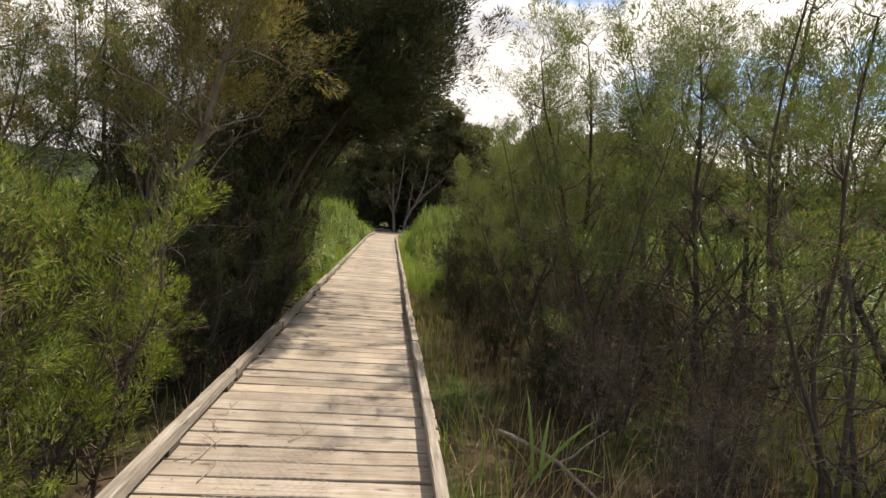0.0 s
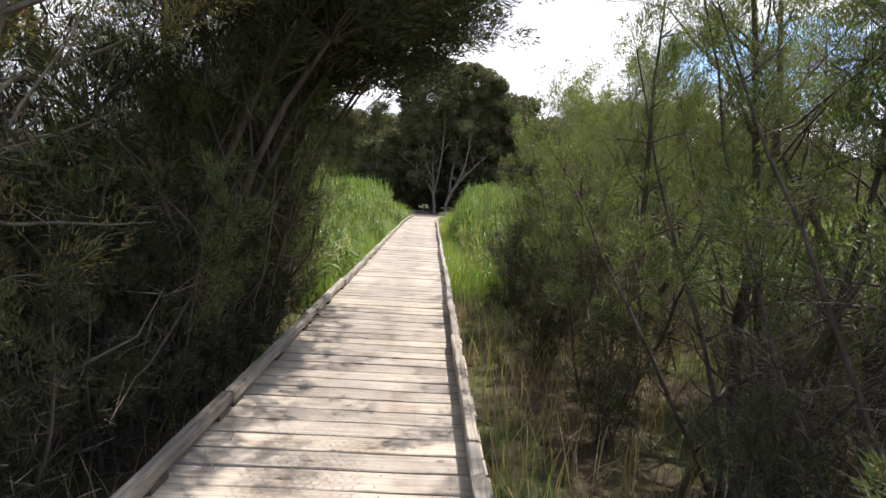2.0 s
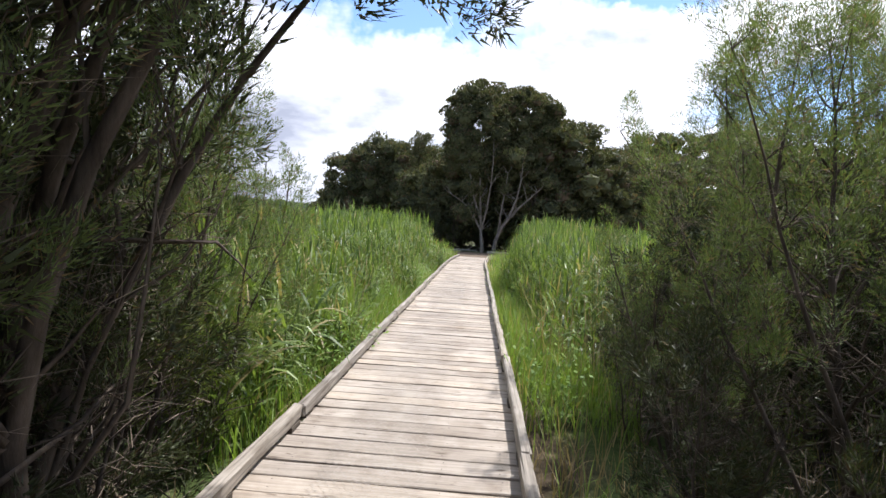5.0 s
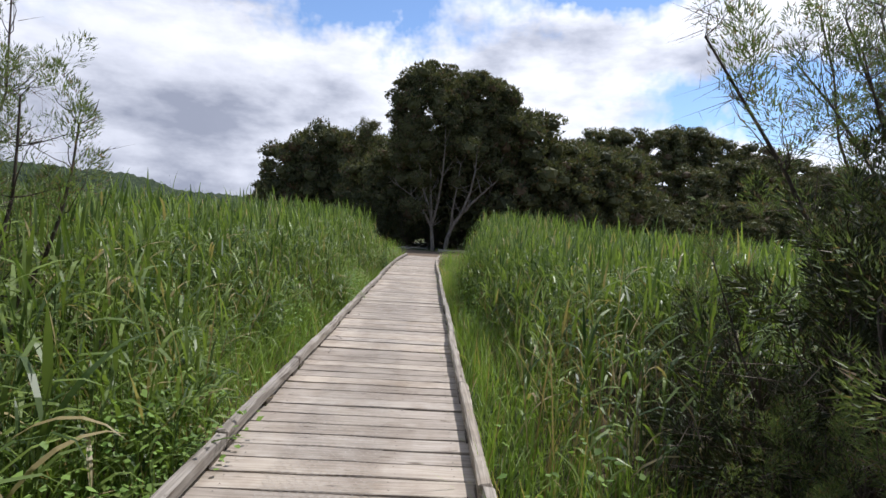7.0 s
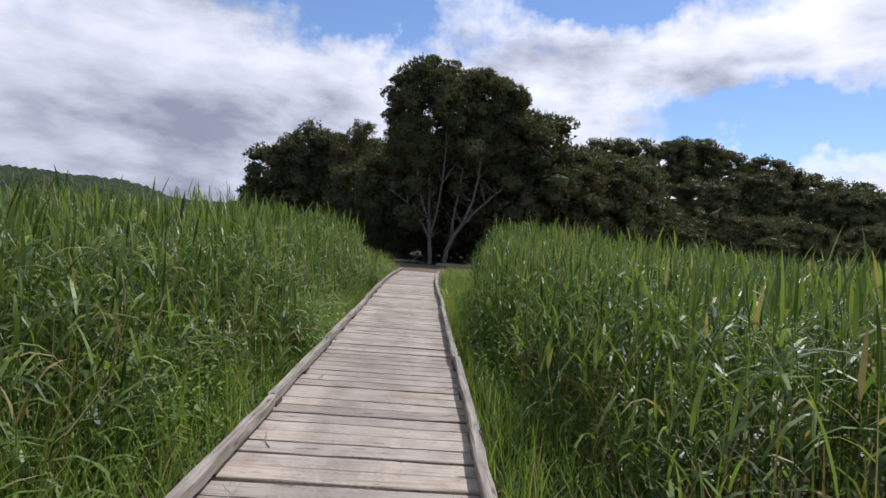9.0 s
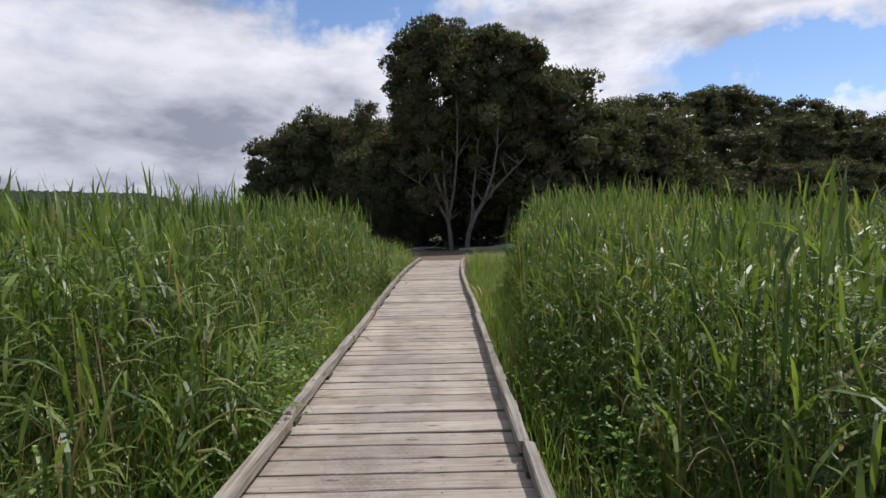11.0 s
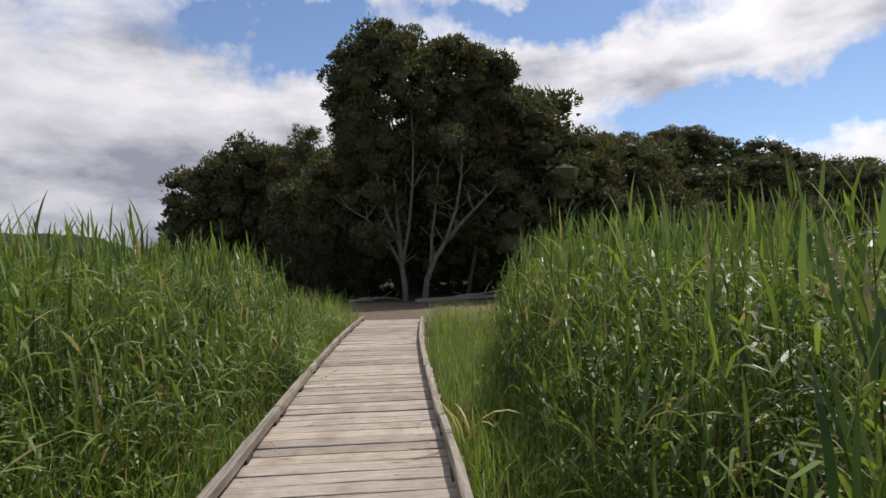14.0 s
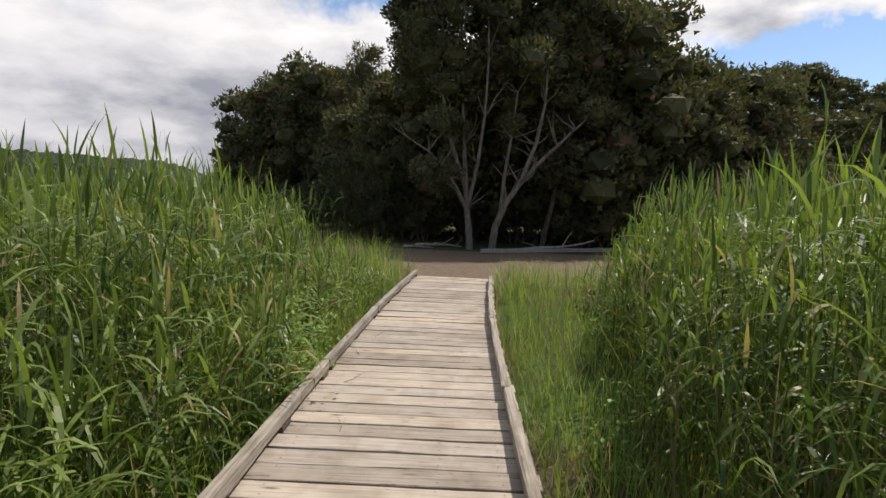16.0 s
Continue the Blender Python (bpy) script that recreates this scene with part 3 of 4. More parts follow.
rng = np.random.default_rng(11)
LABEL = "tall green reeds with arching leaves crowding the boardwalk"
for name, x0, x1, per, leaf_n, ll, lw, st in (("reeds_near", 0.0, 2.4, 62, 8, 0.42, 0.021, 4), ("reeds_middle", 2.4, 8.0, 20, 6, 0.5, 0.028, 3), ("reeds_far", 8.0, 30.0, 3.0, 5, 0.7, 0.06, 3)):
    start = (10.6, 9.0, 0.0)[0 if x0 == 0 else 1 if x0 < 5 else 2]
    p = scatter(rng, x0, x1, start, 32.0, per)
    grow = np.clip((p[:, 0] + 0.35) / 1.1, 0.5, 1) * np.clip((33.2 - p[:, 1]) / 3.5, 0.45, 1)
    h = reed_height(p, 1.86 + 0.12 * smooth((p[:, 1] - 13) / 5) + 0.26 * smooth((p[:, 1] - 18) / 6), rng) * grow
    reeds(name, LABEL, np.column_stack([left_edge(p[:, 1]) - p[:, 0], p[:, 1]]), h, leaf_n, ll, lw, 21, st)
    start = (12.5, 5.0, 0.0)[0 if x0 == 0 else 1 if x0 < 5 else 2]
    p = scatter(rng, x0, x1, start, 32.0, per)
    p = p[(p[:, 1] > 15.3) | (p[:, 0] > 1.6) | (rng.random(len(p)) < 0.25)]
    grow = np.clip((p[:, 0] + 0.45) / 0.95, 0.5, 1) * np.clip((33.0 - p[:, 1]) / 2.5, 0.5, 1)
    h = reed_height(p, 1.68 + 0.62 * smooth((p[:, 1] - 18) / 7) * np.clip(1.3 - p[:, 0] / 8, 0, 1), rng) * grow
    reeds(name, LABEL, np.column_stack([right_edge(p[:, 1]) + p[:, 0], p[:, 1]]), h, leaf_n, ll, lw, 22, st)
p = scatter(rng, LEFT - 1.9, LEFT - 0.45, 10.1, 12.6, 16)
reeds("broad_reeds", "broad arching reed leaves hanging towards the boardwalk", p, reed_height(p, 1.2, rng), 6, 0.75, 0.036, 27, 6)
p = scatter(rng, -150, -30, 0, 130, 0.13)
reeds("reeds_distant", "distant green reed marsh", p, reed_height(p, 1.75, rng), 4, 0.9, 0.2, 23, 3)
p = scatter(rng, -30, -4, 32, 60, 1.2)
reeds("reeds_distant", "distant green reed marsh", p, reed_height(p, 1.75, rng), 4, 0.8, 0.08, 24, 3)
p = scatter(rng, 7, 70, 30, 52, 0.8)
reeds("reeds_distant", "distant green reed marsh", p, reed_height(p, 1.7, rng), 4, 0.8, 0.08, 25, 3)
p = scatter(rng, 30, 90, -5, 32, 0.4)
reeds("reeds_distant", "distant green reed marsh", p, reed_height(p, 1.7, rng), 4, 0.9, 0.14, 26, 3)


def dead_reeds(seed, spots):
    """Broken brown stems of last year's reeds, standing among the green ones."""
    rng = np.random.default_rng(seed)
    s = Shape()
    count = len(spots)
    base = np.column_stack([spots, ground_height(spots[:, 0], spots[:, 1]) - 0.02])
    blades(s, base, rng.uniform(0, 6.28, count), rng.uniform(0.5, 1.5, count), rng.uniform(0.007, 0.016, count), np.abs(rng.normal(0, 0.16, count)), rng.uniform(0, 1.1, count), 3, (1, 0.9, 0.8, 0.3))
    tagged(new("dead_reeds", s.mesh("dead_reeds", DRY)), "brown dead reed stems standing among the green reeds", "reeds", kind="stuff")


def weeds(seed, spots, tall):
    """Low climbing weeds with small broad leaves."""
    rng = np.random.default_rng(seed)
    per = 26
    base = np.repeat(np.column_stack([spots, ground_height(spots[:, 0], spots[:, 1])]), per, 0)
    up = rng.uniform(0.05, 1, len(base)) * np.repeat(tall, per)
    at = base + np.column_stack([rng.normal(0, 0.09, len(base)), rng.normal(0, 0.09, len(base)), up])
    a = rng.uniform(0, 6.28, len(base))
    way = np.column_stack([np.cos(a), np.sin(a), rng.normal(-0.1, 0.4, len(base))])
    side = np.column_stack([-np.sin(a), np.cos(a), rng.normal(0, 0.3, len(base))])
    size = rng.uniform(0.02, 0.045, len(base))[:, None]
    s = Shape()
    k = np.arange(len(base)) * 5
    s.add(np.stack([at, at + way * size * 0.3 + side * size * 0.42, at + way * size * 0.75 + side * size * 0.22, at + way * size * 1.1, at + way * size * 0.4 - side * size * 0.42], 1).reshape(-1, 3), np.stack([k, k + 1, k + 2, k + 3, k + 4], 1))
    tagged(new("broadleaf_weeds", s.mesh("broadleaf_weeds", WEED)), "bright green broad-leaved weeds at the foot of the reeds", "weeds", kind="stuff")


for side, edge in ((-1, left_edge), (1, right_edge)):
    p = scatter(rng, 0.0, 1.3, 12.5, 31.0, 26)
    dead_reeds(50 + side, np.column_stack([edge(p[:, 1]) + side * p[:, 0], p[:, 1]]))
    p = scatter(rng, -0.25, 0.25, 11.5, 31.0, 60)
    p = p[np.sin(p[:, 1] * 1.7 + side) + np.sin(p[:, 1] * 0.63 + 2) > (0.1 if side < 0 else 0.7)]
    weeds(60 + side, np.column_stack([edge(p[:, 1]) + side * p[:, 0], p[:, 1]]), rng.uniform(0.3, 1.0, len(p)))


def grass(name, label, spots, low, high, width, mat, seed, spread=0.6, shorter=None):
    rng = np.random.default_rng(seed)
    s = Shape()
    count = len(spots)
    base = np.column_stack([spots, ground_height(spots[:, 0], spots[:, 1]) - 0.01])
    tall = rng.uniform(low, high, count) * (1 if shorter is None else shorter)
    blades(s, base, rng.uniform(0, 2 * np.pi, count), tall, width * rng.uniform(0.6, 1.3, count), np.abs(rng.normal(0, 0.22, count)), rng.uniform(0.1, 1.4, count) * spread * 1.6, 3, (0.8, 1.0, 0.7, 0.05))
    tagged(new(name, s.mesh(name, mat)), label, "grass", kind="stuff")


p = scatter(rng, 0, 1.0, 10.2, 34.0, 380)
p[:, 0] *= 1 + 0.8 * smooth((p[:, 1] - 24) / 5)
grass("verge_grass", "bright green grass along the boardwalk's edge", np.column_stack([LEFT - 0.11 + veer(p[:, 1])[0] - p[:, 0], p[:, 1]]), 0.45, 0.95, 0.009, GRASS, 31, shorter=np.clip(0.55 + p[:, 0], 0.5, 1.2))
p = scatter(rng, 0, 1.1, 11.3, 34.0, 330)
p[:, 0] *= 1 + 0.9 * smooth((p[:, 1] - 24) / 5)
grass("verge_grass", "bright green grass along the boardwalk's edge", np.column_stack([RIGHT + 0.11 + veer(p[:, 1])[0] + p[:, 0], p[:, 1]]), 0.3, 0.75, 0.009, GRASS, 32, shorter=1 - 0.2 * smooth((p[:, 1] - 23) / 4))
p = scatter(rng, 0, 0.5, 1.0, 11.6, 45)
grass("verge_grass", "sparse green grass beside the boardwalk", np.column_stack([RIGHT + 0.13 + p[:, 0], p[:, 1]]), 0.2, 0.55, 0.008, GRASS, 35)
p = scatter(rng, 0, 5.5, 0.0, 11.0, 110)
grass("understorey_grass", "dry tufted grass under the shrubs", np.column_stack([RIGHT + 0.16 + p[:, 0], p[:, 1]]), 0.15, 0.6, 0.008, DRY, 33)
p = scatter(rng, 2.4, 6.5, 3.0, 12.0, 55)
grass("understorey_grass", "green grass in the light under the shrubs", np.column_stack([RIGHT + 0.16 + p[:, 0], p[:, 1]]), 0.3, 0.9, 0.010, GRASS, 36)
p = scatter(rng, 0, 4.0, -2.0, 10.0, 60)
grass("understorey_grass", "dry tufted grass under the shrubs", np.column_stack([LEFT - 0.16 - p[:, 0], p[:, 1]]), 0.15, 0.5, 0.008, DRY, 34)

# ---- shrubs along the first stretch ----
rng = np.random.default_rng(17)
kinds = {
    "slender": shrub(100, 4.1, 1.3, 5, 115, 180, bare=0.42, twigs=3, dead=800),
    "short": shrub(101, 3.2, 1.2, 5, 95, 150, bare=0.3, twigs=3, dead=300),
    "trunked": shrub(106, 5.0, 2.3, 3, 160, 180, bare=0.42, thick=0.055, twigs=4, dead=900, size=(0.25, 0.5)),
    "behind": shrub(104, 4.6, 1.7, 4, 120, 60, (0.08, 0.015), (0.25, 0.5), bare=0.4, twigs=3, dead=200),
}
label = "slender grey-stemmed tea tree shrub with fine dull green foliage"
for k in kinds.values():
    tagged(k, label, "shrub", "tea trees beside the boardwalk")
SHRUBS = {
    "trunked": [(2.35, 6.5, 0.9), (2.2, 8.1, 0.85), (3.45, 6.6, 1.0), (2.5, 9.9, 0.8), (1.95, 10.5, 0.66), (3.3, 4.5, 0.95), (4.6, 8.2, 1.0), (4.2, 3.9, 0.9), (3.8, 12.0, 0.92), (-2.9, 8.9, 0.95), (-3.2, 6.4, 0.9)],
    "slender": [(2.1, 4.7, 0.85), (1.85, 5.8, 0.78), (2.9, 7.6, 0.9), (3.0, 3.1, 0.9), (1.75, 9.1, 0.72), (3.2, 11.7, 0.95), (3.8, 12.6, 1.05), (3.5, 12.0, 1.1), (3.1, 12.5, 1.0), (4.2, 12.2, 1.15),
                (-3.2, 3.7, 0.95), (-3.5, 12.8, 1.0), (-4.1, 12.9, 1.05), (-2.2, 6.9, 0.9)],
    "short": [(1.7, 7.2, 0.75), (1.45, 10.2, 0.6), (1.6, 11.2, 0.62), (1.9, 11.9, 0.6), (1.5, 11.5, 0.42), (-1.95, 7.6, 0.9), (-1.95, 8.7, 0.8), (-2.0, 9.7, 0.9), (-2.1, 10.6, 0.7), (-2.9, 13.0, 0.96), (-3.2, 12.6, 0.9), (-3.8, 13.2, 1.0), (-1.95, 6.3, 0.65)],
    "behind": [(5.6, 4.4, 0.9), (5.0, 5.7, 1.05), (3.9, 5.1, 1.0), (4.9, 2.4, 0.9), (6.4, 8.4, 0.9), (-3.0, 10.2, 0.8), (-3.3, 7.9, 0.9), (-4.2, 4.9, 0.95), (-4.6, 7.4, 0.95), (-4.7, 3.4, 1.05), (-3.8, 2.6, 0.9)],
}
for kind, places in SHRUBS.items():
    for i, (x, y, grown) in enumerate(places):
        m = Matrix.LocRotScale((x, y, MARSH), Euler((0, 0, rng.uniform(0, 6.28))), (grown, grown, grown))
        if i:
            copy_thing(kinds[kind], m).matrix_basis = m
        else:
            kinds[kind].matrix_basis = m
dry_kind = shrub(115, 1.7, 1.4, 6, 60, 70, (0.05, 0.007), (0.15, 0.3), bare=0.0, leaf_mat=BROWNLEAF, thick=0.012, dead=1100)
tagged(dry_kind, "withered brown bush of bare twigs under the tea trees", "shrub", "withered bushes under the tea trees")
low_kind = shrub(110, 2.0, 1.3, 7, 130, 130, (0.04, 0.008), (0.15, 0.32), bare=0.0, leaf_mat=TEA_SUNLIT, thick=0.014, dead=80)
tagged(low_kind, "bushy tea tree shrub with sunlight in its bright green, beside the boardwalk", "shrub", "low bushes beside the boardwalk")
# low bushes: the canopy's shade is put into their near-black leaf colour
shaded_kind = shrub(111, 1.4, 1.1, 6, 95, 120, (0.045, 0.009), (0.15, 0.3), bare=0.0, leaf_mat=DARKLEAF, thick=0.012, dead=200)
tagged(shaded_kind, "low bush with shade darkened into its leaves, against the boardwalk's edge", "shrub", "low bushes beside the boardwalk")
for kind, places in ((dry_kind, ((1.9, 4.2, 0.75), (2.7, 4.1, 0.9), (3.2, 5.6, 0.9), (2.2, 5.6, 0.75), (3.0, 7.0, 0.9), (2.7, 8.6, 0.8), (3.6, 2.7, 0.8), (2.1, 3.2, 0.6), (-3.3, 4.6, 1.1), (-2.9, 5.4, 1.0))),
                     # the two at y 13.4 and 14.2 are added to darken the reeds' foot
                     (shaded_kind, ((-1.8, 5.0, 0.9), (-2.5, 9.1, 1.9), (-2.3, 9.9, 1.5), (-2.2, 8.7, 1.4), (-2.6, 5.6, 1.2), (-2.55, 6.3, 1.8), (-2.45, 7.1, 1.6), (-2.5, 8.0, 1.7), (-1.8, 5.8, 0.9), (-1.9, 6.6, 1.05), (-1.8, 7.4, 0.95), (-1.85, 8.2, 1.0), (-1.85, 9.1, 1.0), (1.55, 4.9, 0.6), (1.4, 6.6, 0.65), (1.3, 8.4, 0.75), (1.25, 9.5, 0.85), (2.6, 5.4, 0.7), (2.6, 12.0, 1.5), (2.0, 13.4, 0.8), (2.5, 14.2, 0.8), (3.3, 12.4, 1.8), (2.1, 11.6, 1.3), (1.75, 12.2, 1.1), (2.9, 11.3, 1.4))),
                     (low_kind, ((-1.8, 3.0, 0.95), (-1.95, 4.0, 0.85), (-1.75, 2.2, 0.85), (-2.6, 2.1, 1.0), (-2.9, 3.1, 1.0), (-1.9, 10.3, 0.6)))):
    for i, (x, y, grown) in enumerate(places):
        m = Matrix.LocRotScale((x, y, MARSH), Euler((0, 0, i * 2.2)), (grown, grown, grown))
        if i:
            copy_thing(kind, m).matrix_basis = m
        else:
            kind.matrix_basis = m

# ---- the trees that lean over the boardwalk ----
m = pose(-2.0, 8.2, MARSH)
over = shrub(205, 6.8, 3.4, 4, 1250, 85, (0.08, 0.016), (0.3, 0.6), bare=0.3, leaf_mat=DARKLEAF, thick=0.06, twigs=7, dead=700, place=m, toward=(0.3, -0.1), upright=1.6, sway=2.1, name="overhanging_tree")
tagged(over, "dark tree with a dense crown hanging over the boardwalk", "tree", "trees over the boardwalk")
over.matrix_basis = m
m = pose(-1.9, 8.7, MARSH)
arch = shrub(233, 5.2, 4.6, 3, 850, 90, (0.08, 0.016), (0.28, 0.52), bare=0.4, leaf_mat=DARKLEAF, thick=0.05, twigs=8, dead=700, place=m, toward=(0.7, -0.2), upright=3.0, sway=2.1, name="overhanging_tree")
tagged(arch, "dark fine-leaved tree arching low across the boardwalk", "tree", "trees over the boardwalk")
arch.matrix_basis = m
copy_thing(arch, pose(-1.9, 7.0, MARSH))
m = pose(-2.5, 5.3, MARSH, 0, 12, 0)
lean = shrub(209, 5.6, 2.9, 2, 560, 110, (0.05, 0.009), (0.2, 0.4), bare=0.45, leaf_mat=TEA_BROWN, bark_mat=GREYBARK, thick=0.06, twigs=6, dead=900, place=m, toward=(0.45, -0.3), upright=1.6, sway=0.5, name="overhanging_tree")
tagged(lean, "leaning tree with pale trunks and brownish green foliage", "tree", "trees over the boardwalk")
lean.matrix_basis = m
copy_thing(lean, pose(-4.0, 5.2, MARSH, 0, 4, 130))

# ---- the wood past the boardwalk's end ----
WOOD = "trees past the boardwalk's end"
big = puff_tree(201, 10.7, 4.2, 0.13, 120, 42000, 0.16, 0, 0.40, puff=(0.09, 0.17), bark_mat=GREYBARK, limbs=3, lines=[
    [(0.6, -0.5, -0.1), (0.55, -0.5, 0.7), (0.45, -0.6, 1.4), (0.4, -0.8, 2.2), (0.3, -1.0, 3.4), (0.2, -1.1, 5.0), (0.1, -1.0, 7.0)],
    [(0.45, -0.6, 1.35), (0.1, -1.0, 2.0), (-0.35, -1.3, 2.7), (-0.8, -1.5, 3.1), (-1.3, -1.6, 3.4)],
    [(1.3, -0.7, -0.1), (1.4, -0.8, 0.8), (1.7, -1.0, 1.6), (2.1, -1.1, 2.2), (2.6, -1.2, 2.8), (3.2, -1.2, 3.4), (3.7, -1.2, 3.9)],
    [(1.55, -0.9, 1.2), (1.6, -1.1, 2.4), (1.75, -1.3, 3.6), (1.9, -1.3, 5.0)],
    [(0.5, -0.6, 1.5), (0.75, -1.1, 2.8), (0.9, -1.5, 4.2), (0.95, -1.7, 5.8), (0.9, -1.6, 7.4)],
    [(0.4, -0.7, 2.0), (-0.1, -1.3, 3.4), (-0.4, -1.6, 4.8), (-0.6, -1.7, 6.2)],
    [(2.1, -1.1, 2.2), (2.5, -1.5, 3.4), (2.7, -1.7, 4.6), (2.75, -1.6, 5.8)]])
tagged(big, "tall dark tree with pale forked trunks and a billowing crown", "tree", WOOD)
big.matrix_basis = pose(-0.35, 41.2, -0.05)
second = puff_tree(202, 10.9, 4.1, 0.10, 130, 42000, 0.16, 1, 0.34, puff=(0.09, 0.17))
tagged(second, "tall dark tree with a billowing rounded crown", "tree", WOOD)
second.matrix_basis = pose(2.6, 42.2, -0.05)
third = puff_tree(203, 9.6, 6.2, 0.11, 90, 14000, 0.26, 2, 0.0, puff=(0.09, 0.16))
tagged(third, "dense dark green woodland tree", "tree", WOOD)
third.matrix_basis = pose(5.0, 43.4, -0.05)
fourth = puff_tree(204, 8.0, 6.4, 0.12, 70, 8500, 0.3, 1, 0.0, puff=(0.10, 0.17))
tagged(fourth, "dense dark green woodland tree on the rise", "tree", WOOD)
fourth.matrix_basis = pose(9.6, 47.0, 0)
fifth = puff_tree(207, 8.0, 6.8, 0.12, 76, 8500, 0.3, 1, 0.0, puff=(0.09, 0.16))
tagged(fifth, "dense dark green woodland tree on the rise", "tree", WOOD)
fifth.matrix_basis = pose(13.0, 50.0, 0)
WOODS = [(-2.2, 44.5, 0.68, 0), (-6.0, 52, 0.9, 0), (-8.7, 52.5, 0.94, 0), (-11.0, 53, 0.86, 0), (-13.0, 56, 0.65, 1), (-15.5, 60, 0.5, 2), (-4.0, 48, 0.8, 1), (0.5, 46, 1.0, 1), (4.2, 47, 1.0, 2), (8.0, 44.4, 0.80, 0), (4.4, 44.4, 1.0, 0), (-1.5, 51, 1.0, 2), (3.0, 52, 1.0, 1), (7, 52, 1.0, 2), (11.0, 46.0, 0.76, 0), (-8, 60, 0.9, 1)]
for i in range(17):
    WOODS.append((14.5 + 3.7 * i, 54 + (i % 3) * 1.2 + 0.25 * i, 0.64 + 0.07 * math.sin(i * 2.1), 1 + i % 2))
    WOODS.append((17.0 + 3.6 * i, 74 + (i % 3) * 1.5, 0.9 + 0.06 * math.sin(i * 1.7), 1 + (i + 1) % 2))
for i in range(9):
    WOODS.append((13 + 6.4 * i, 51.5 + (i % 2), 0.45, 1 + i % 2))
    WOODS.append((15 + 6.0 * i, 64 + (i % 2) * 2, 0.8, 1 + i % 2))
for x, y, size, kind in WOODS:
    z = float(ground_height(np.array(x), np.array(y)))
    m = Matrix.LocRotScale((x, y, z - 0.05), Euler((0, 0, rng.uniform(0, 6.28))), (size, size, size * rng.uniform(0.94, 1.06)))
    copy_thing((third, fourth, fifth)[kind], m).matrix_basis = m
spire = shrub(222, 9.0, 1.9, 1, 150, 40, (0.2, 0.05), (0.4, 0.9), bare=0.3, thick=0.08, twigs=7, dead=0, leaf_mat=WOODLEAF, name="slim_tree")
tagged(spire, "slim pointed tree standing above the wood", "tree", WOOD)
spire.matrix_basis = pose(-5.7, 50, -0.2)
under = shrub(221, 3.0, 2.8, 6, 70, 60, (0.15, 0.04), (0.4, 0.8), twigs=2, bare=0.0, leaf_mat=DARKLEAF, thick=0.03, dead=0, name="undergrowth_bush")
tagged(under, "dark leafy undergrowth bush below the trees", "shrub", "bushes below the trees")
spots = [(-3.2, 42.6), (-1.6, 43.6), (0.2, 44.2), (2.2, 44.0), (4.4, 42.8), (6.3, 42.0), (8.2, 42.8), (-4.8, 43.8), (-6.4, 46), (1.2, 46), (10.2, 44), (3.4, 45.5)]
for i, (x, y) in enumerate(spots):
    m = Matrix.LocRotScale((x, y, -0.05), Euler((0, 0, i * 2.3)), (1, 1, 0.8 + 0.25 * math.sin(i * 1.3)))
    if i:
        copy_thing(under, m).matrix_basis = m
    else:
        under.matrix_basis = m

def fallen_branch(seed, at, turn, length, radius, label="bleached fallen bough lying on the ground below the trees"):
    """A bleached bough lying under the trees, with a broken side limb."""
    rng = np.random.default_rng(seed)
    s = Shape()
    line = limb_line(rng, (0, 0, radius), (1, 0, 0.04), length, 7, 0.09, 0)
    tube(s, line, np.linspace(radius, radius * 0.4, len(line)), 7)
    tube(s, limb_line(rng, line[4], (0.7, 0.5, 0.5), length * 0.35, 4, 0.12, 0), np.linspace(radius * 0.5, radius * 0.15, 5), 5)
    ob = tagged(new("fallen_branch", s.mesh("fallen_branch", PALEBARK, True)), label, "branch", "fallen boughs")
    ob.matrix_basis = pose(*at, 0, 0, turn)


for i, (x, y, turn, length) in enumerate(((1.9, 40.6, 5, 2.4), (-1.6, 41.3, -8, 1.6), (-1.0, 42.2, 12, 1.3), (3.6, 41.4, 170, 1.8), (-1.9, 40.4, 20, 1.0))):
    fallen_branch(400 + i, (x, y, -0.04), turn, length, 0.05)
fallen_branch(410, (0.98, 4.35, -0.36), -60, 1.25, 0.024, "pale dry branch lying on the ground beside the boardwalk")

# low timber edging across the far side of the track
edging = new("timber_edging")
tagged(edging, "low weathered timber edging along the dirt track", "edging")
for i in range(3):
    part("timber", box_mesh("timber", (2.3, 0.12, 0.13), RAIL, 0.012, 0.003, 6, 70 + i), edging, pose(1.6 + 2.06 * i, 39.7 + 1.02 * i, 0.05, 0, 0, 26.5))

# ---- planks ----
rng = np.random.default_rng(6)
plank_meshes = [box_mesh("plank", (RIGHT - LEFT + 0.2, PITCH - 0.017, 0.045), PLANK, 0.005, 0.0012, 8, i) for i in range(6)]
for i in range(int((END + 2.4) / PITCH)):
    y = END - PITCH * (i + 0.5)
    part("plank", plank_meshes[i % 6], boardwalk, pose((LEFT + RIGHT) / 2 + float(veer(y)[0]) + rng.normal(0, 0.006), y, -0.0225 + rng.normal(0, 0.002), rng.normal(0, 0.35), rng.normal(0, 0.12), float(veer(y)[1]) + rng.normal(0, 0.25)))

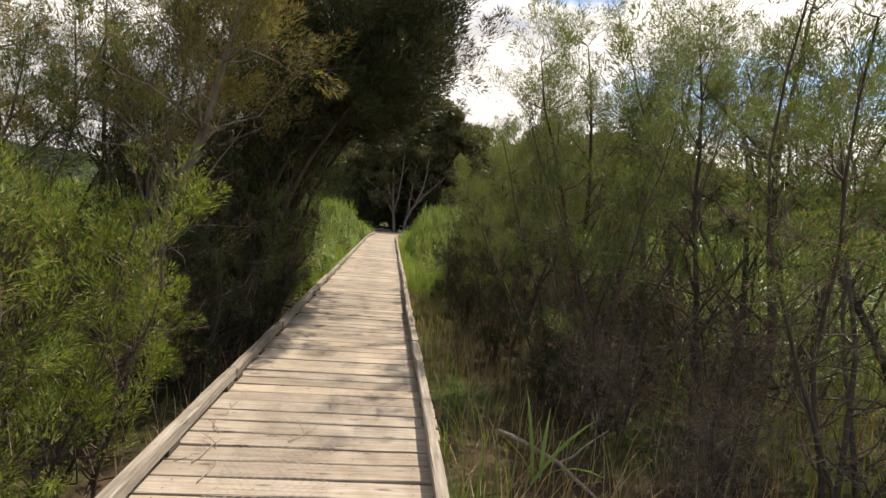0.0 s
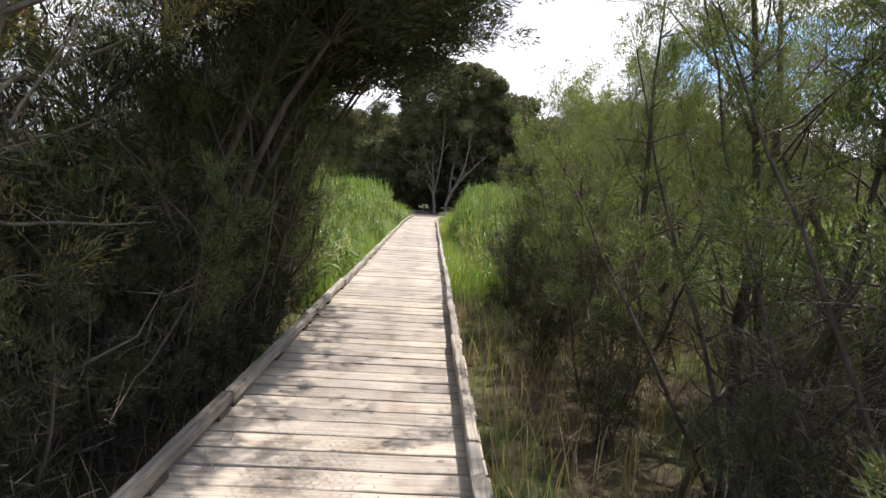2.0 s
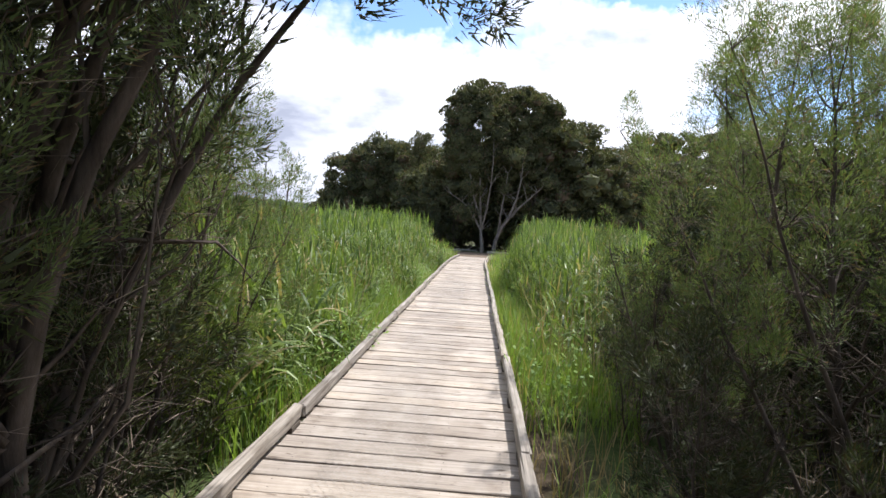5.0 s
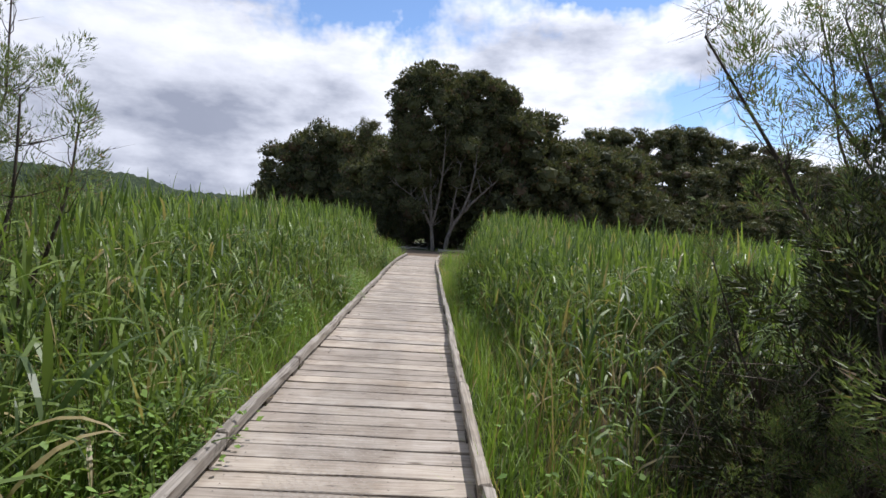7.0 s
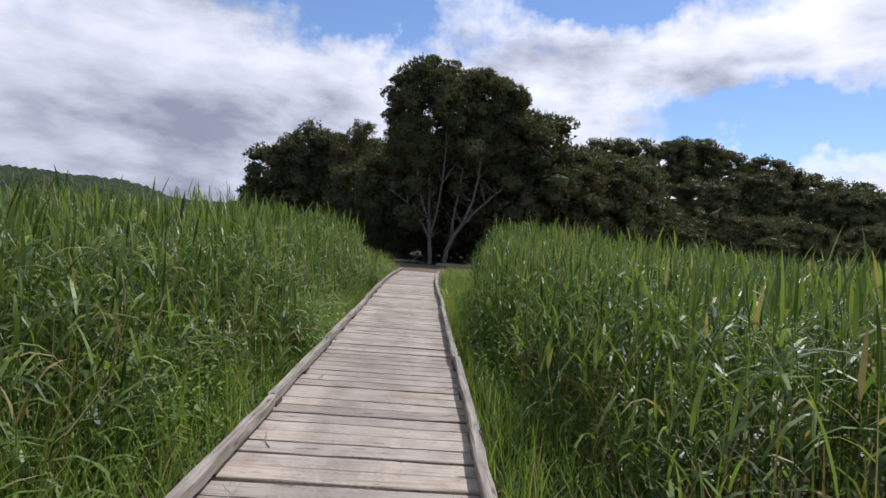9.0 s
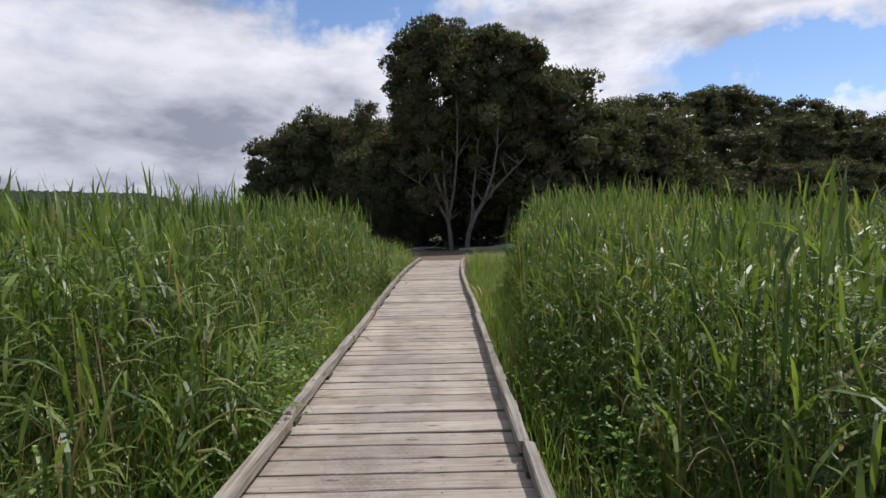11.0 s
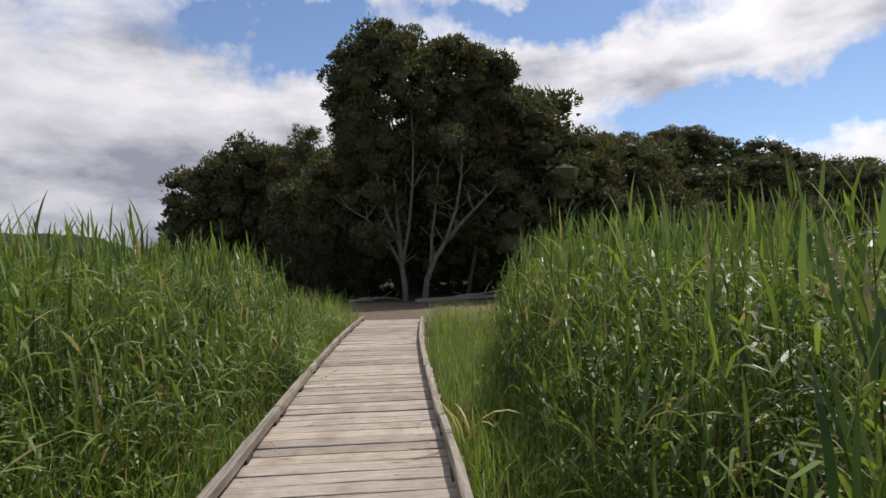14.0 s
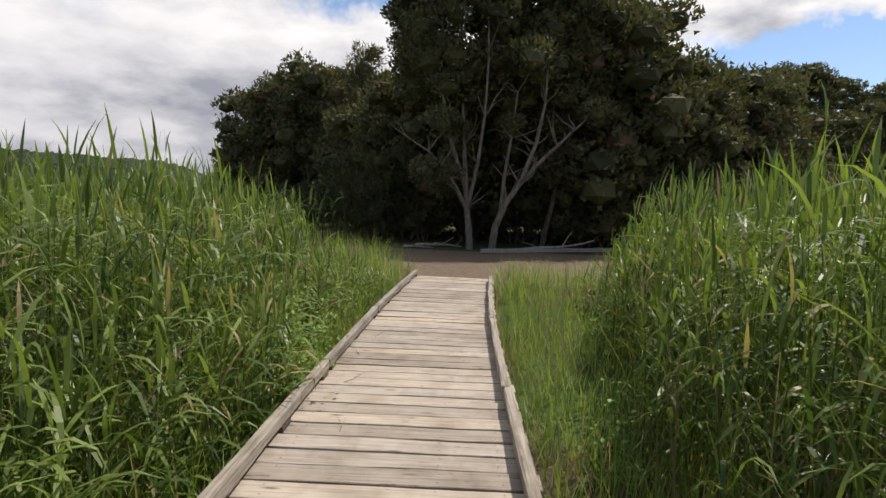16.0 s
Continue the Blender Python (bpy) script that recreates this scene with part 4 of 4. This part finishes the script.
# nail heads in rows over the joists
s = Shape()
rng = np.random.default_rng(8)
ring = np.linspace(0, 2 * np.pi, 6, endpoint=False)
for i in range(int((END + 2.4) / PITCH)):
    for x in (LEFT + 0.1, (LEFT + RIGHT) / 2 + 0.27, RIGHT - 0.1):
        for off in (-0.045, 0.045):
            cx, cy = x + float(veer(END - PITCH * (i + 0.5))[0]) + rng.normal(0, 0.008), END - PITCH * (i + 0.5) + off + rng.normal(0, 0.006)
            s.add(np.stack([cx + 0.0045 * np.cos(ring), cy + 0.0045 * np.sin(ring), np.full(6, 0.0035)], 1), [(0, 1, 2, 3, 4, 5)])
tagged(new("nail_heads", s.mesh("nail_heads", IRON)), "dark rusted nail heads in the planks", "nails", kind="stuff")


# ---- small things ----
def blade_thing(name, label, category, group, at, mat, items):
    """A few long dry leaves that lie or hang together. items: azimuth, length, width, lean and bend of each, in metres and radians."""
    s = Shape()
    base = np.array([(0.02 * i, 0.015 * i, 0.004 * i) for i in range(len(items))], float)
    az, length, width, tilt, bend = (np.array(c, float) for c in zip(*items))
    blades(s, base, az, length, width, tilt, bend, 5, (0.6, 1.0, 1.0, 0.8, 0.5, 0.05))
    ob = tagged(new(name, s.mesh(name, mat)), label, category, group)
    ob.matrix_basis = pose(*at)
    return ob


blade_thing("fallen_reed_leaves", "yellowed reed leaves fallen over the kerb rail", "leaves", "", (0.42, 24.15, 0.02), DRY_REED, [(2.6, 0.55, 0.03, 0.2, 1.5), (3.6, 0.5, 0.026, 0.1, 1.9), (-0.6, 0.6, 0.03, 0.5, 1.4), (-1.2, 0.5, 0.028, 0.6, 1.3), (2.0, 0.4, 0.022, 0.3, 1.6)])
for x, y, z, h in ((2.25, 4.6, -0.32, 0.5), (1.85, 4.45, -0.34, 0.42), (1.95, 5.1, -0.34, 0.5), (2.6, 5.4, -0.34, 0.55)):
    blade_thing("dry_leaf_clump", "pale dry leaf blades standing under the shrubs", "leaves", "dry leaf blades", (x, y, z), PALE_LEAF, [(1.0, h, 0.03, 0.1, 0.6), (2.8, h * 0.9, 0.026, 0.3, 1.0), (4.4, h * 0.8, 0.024, 0.2, 1.6)])
blade_thing("flax_plant", "green sword-leaved plant beside the boardwalk", "plant", "", (1.05, 3.5, -0.36), WEED, [(0.3, 0.7, 0.032, 0.7, 0.5), (1.9, 0.65, 0.03, 0.15, 0.3), (3.3, 0.6, 0.028, 0.5, 0.7), (5.2, 0.65, 0.028, 0.8, 0.8), (1.1, 0.5, 0.028, 0.3, 0.4)])


blade_thing("reed_shoot", "yellow-green sword-shaped shoots among the reeds", "plant", "", (1.35, 13.75, -0.38), WEED, [(2.4, 1.0, 0.035, 0.12, 0.25), (1.2, 0.95, 0.03, 0.08, 0.3), (0.4, 0.8, 0.03, 0.35, 0.3)])
blade_thing("dry_leaf_clump", "pale dry leaf blades standing among the reeds", "leaves", "dry leaf blades", (1.5, 13.5, -0.38), PALE_LEAF, [(0.6, 0.6, 0.035, 0.1, 0.3), (3.0, 0.6, 0.03, 0.7, 0.7)])


def twig_thing(seed, at, az, length):
    """A fallen dry twig with a side shoot."""
    rng = np.random.default_rng(seed)
    s = Shape()
    line = limb_line(rng, (0, 0, 0), (math.cos(az), math.sin(az), 0.05), length, 7, 0.16, 0)
    line[:, 2] = np.abs(line[:, 2]) * 0.3
    tube(s, line, np.linspace(0.004, 0.0015, len(line)), 5)
    side = limb_line(rng, line[3], (math.cos(az + 0.8), math.sin(az + 0.8), 0.1), length * 0.4, 4, 0.2, 0)
    side[:, 2] = np.abs(side[:, 2])
    tube(s, side, np.linspace(0.0025, 0.001, len(side)), 4)
    ob = tagged(new("fallen_twig", s.mesh("fallen_twig", PALEBARK)), "thin dry twig lying on the planks", "twig", "fallen twigs")
    ob.matrix_basis = pose(*at)


rng = np.random.default_rng(91)
for i, (x, y) in enumerate(((-1.0, 2.9), (-0.93, 3.1), (-0.98, 3.3), (-0.9, 2.7), (-1.02, 3.6), (-0.55, 3.2), (-0.97, 5.3), (-1.0, 5.6), (-1.0, 8.1), (-0.5, 7.7), (-1.0, 15.2), (-0.98, 15.9), (-1.0, 17.5), (-0.96, 21.4), (-1.0, 24.2), (-0.97, 27.1), (-1.0, 27.9), (-0.95, 28.4), (0.1, 24.6), (-0.8, 26.2))):
    twig_thing(300 + i, (x, y, 0.008), rng.uniform(0.9, 2.3), rng.uniform(0.14, 0.34))
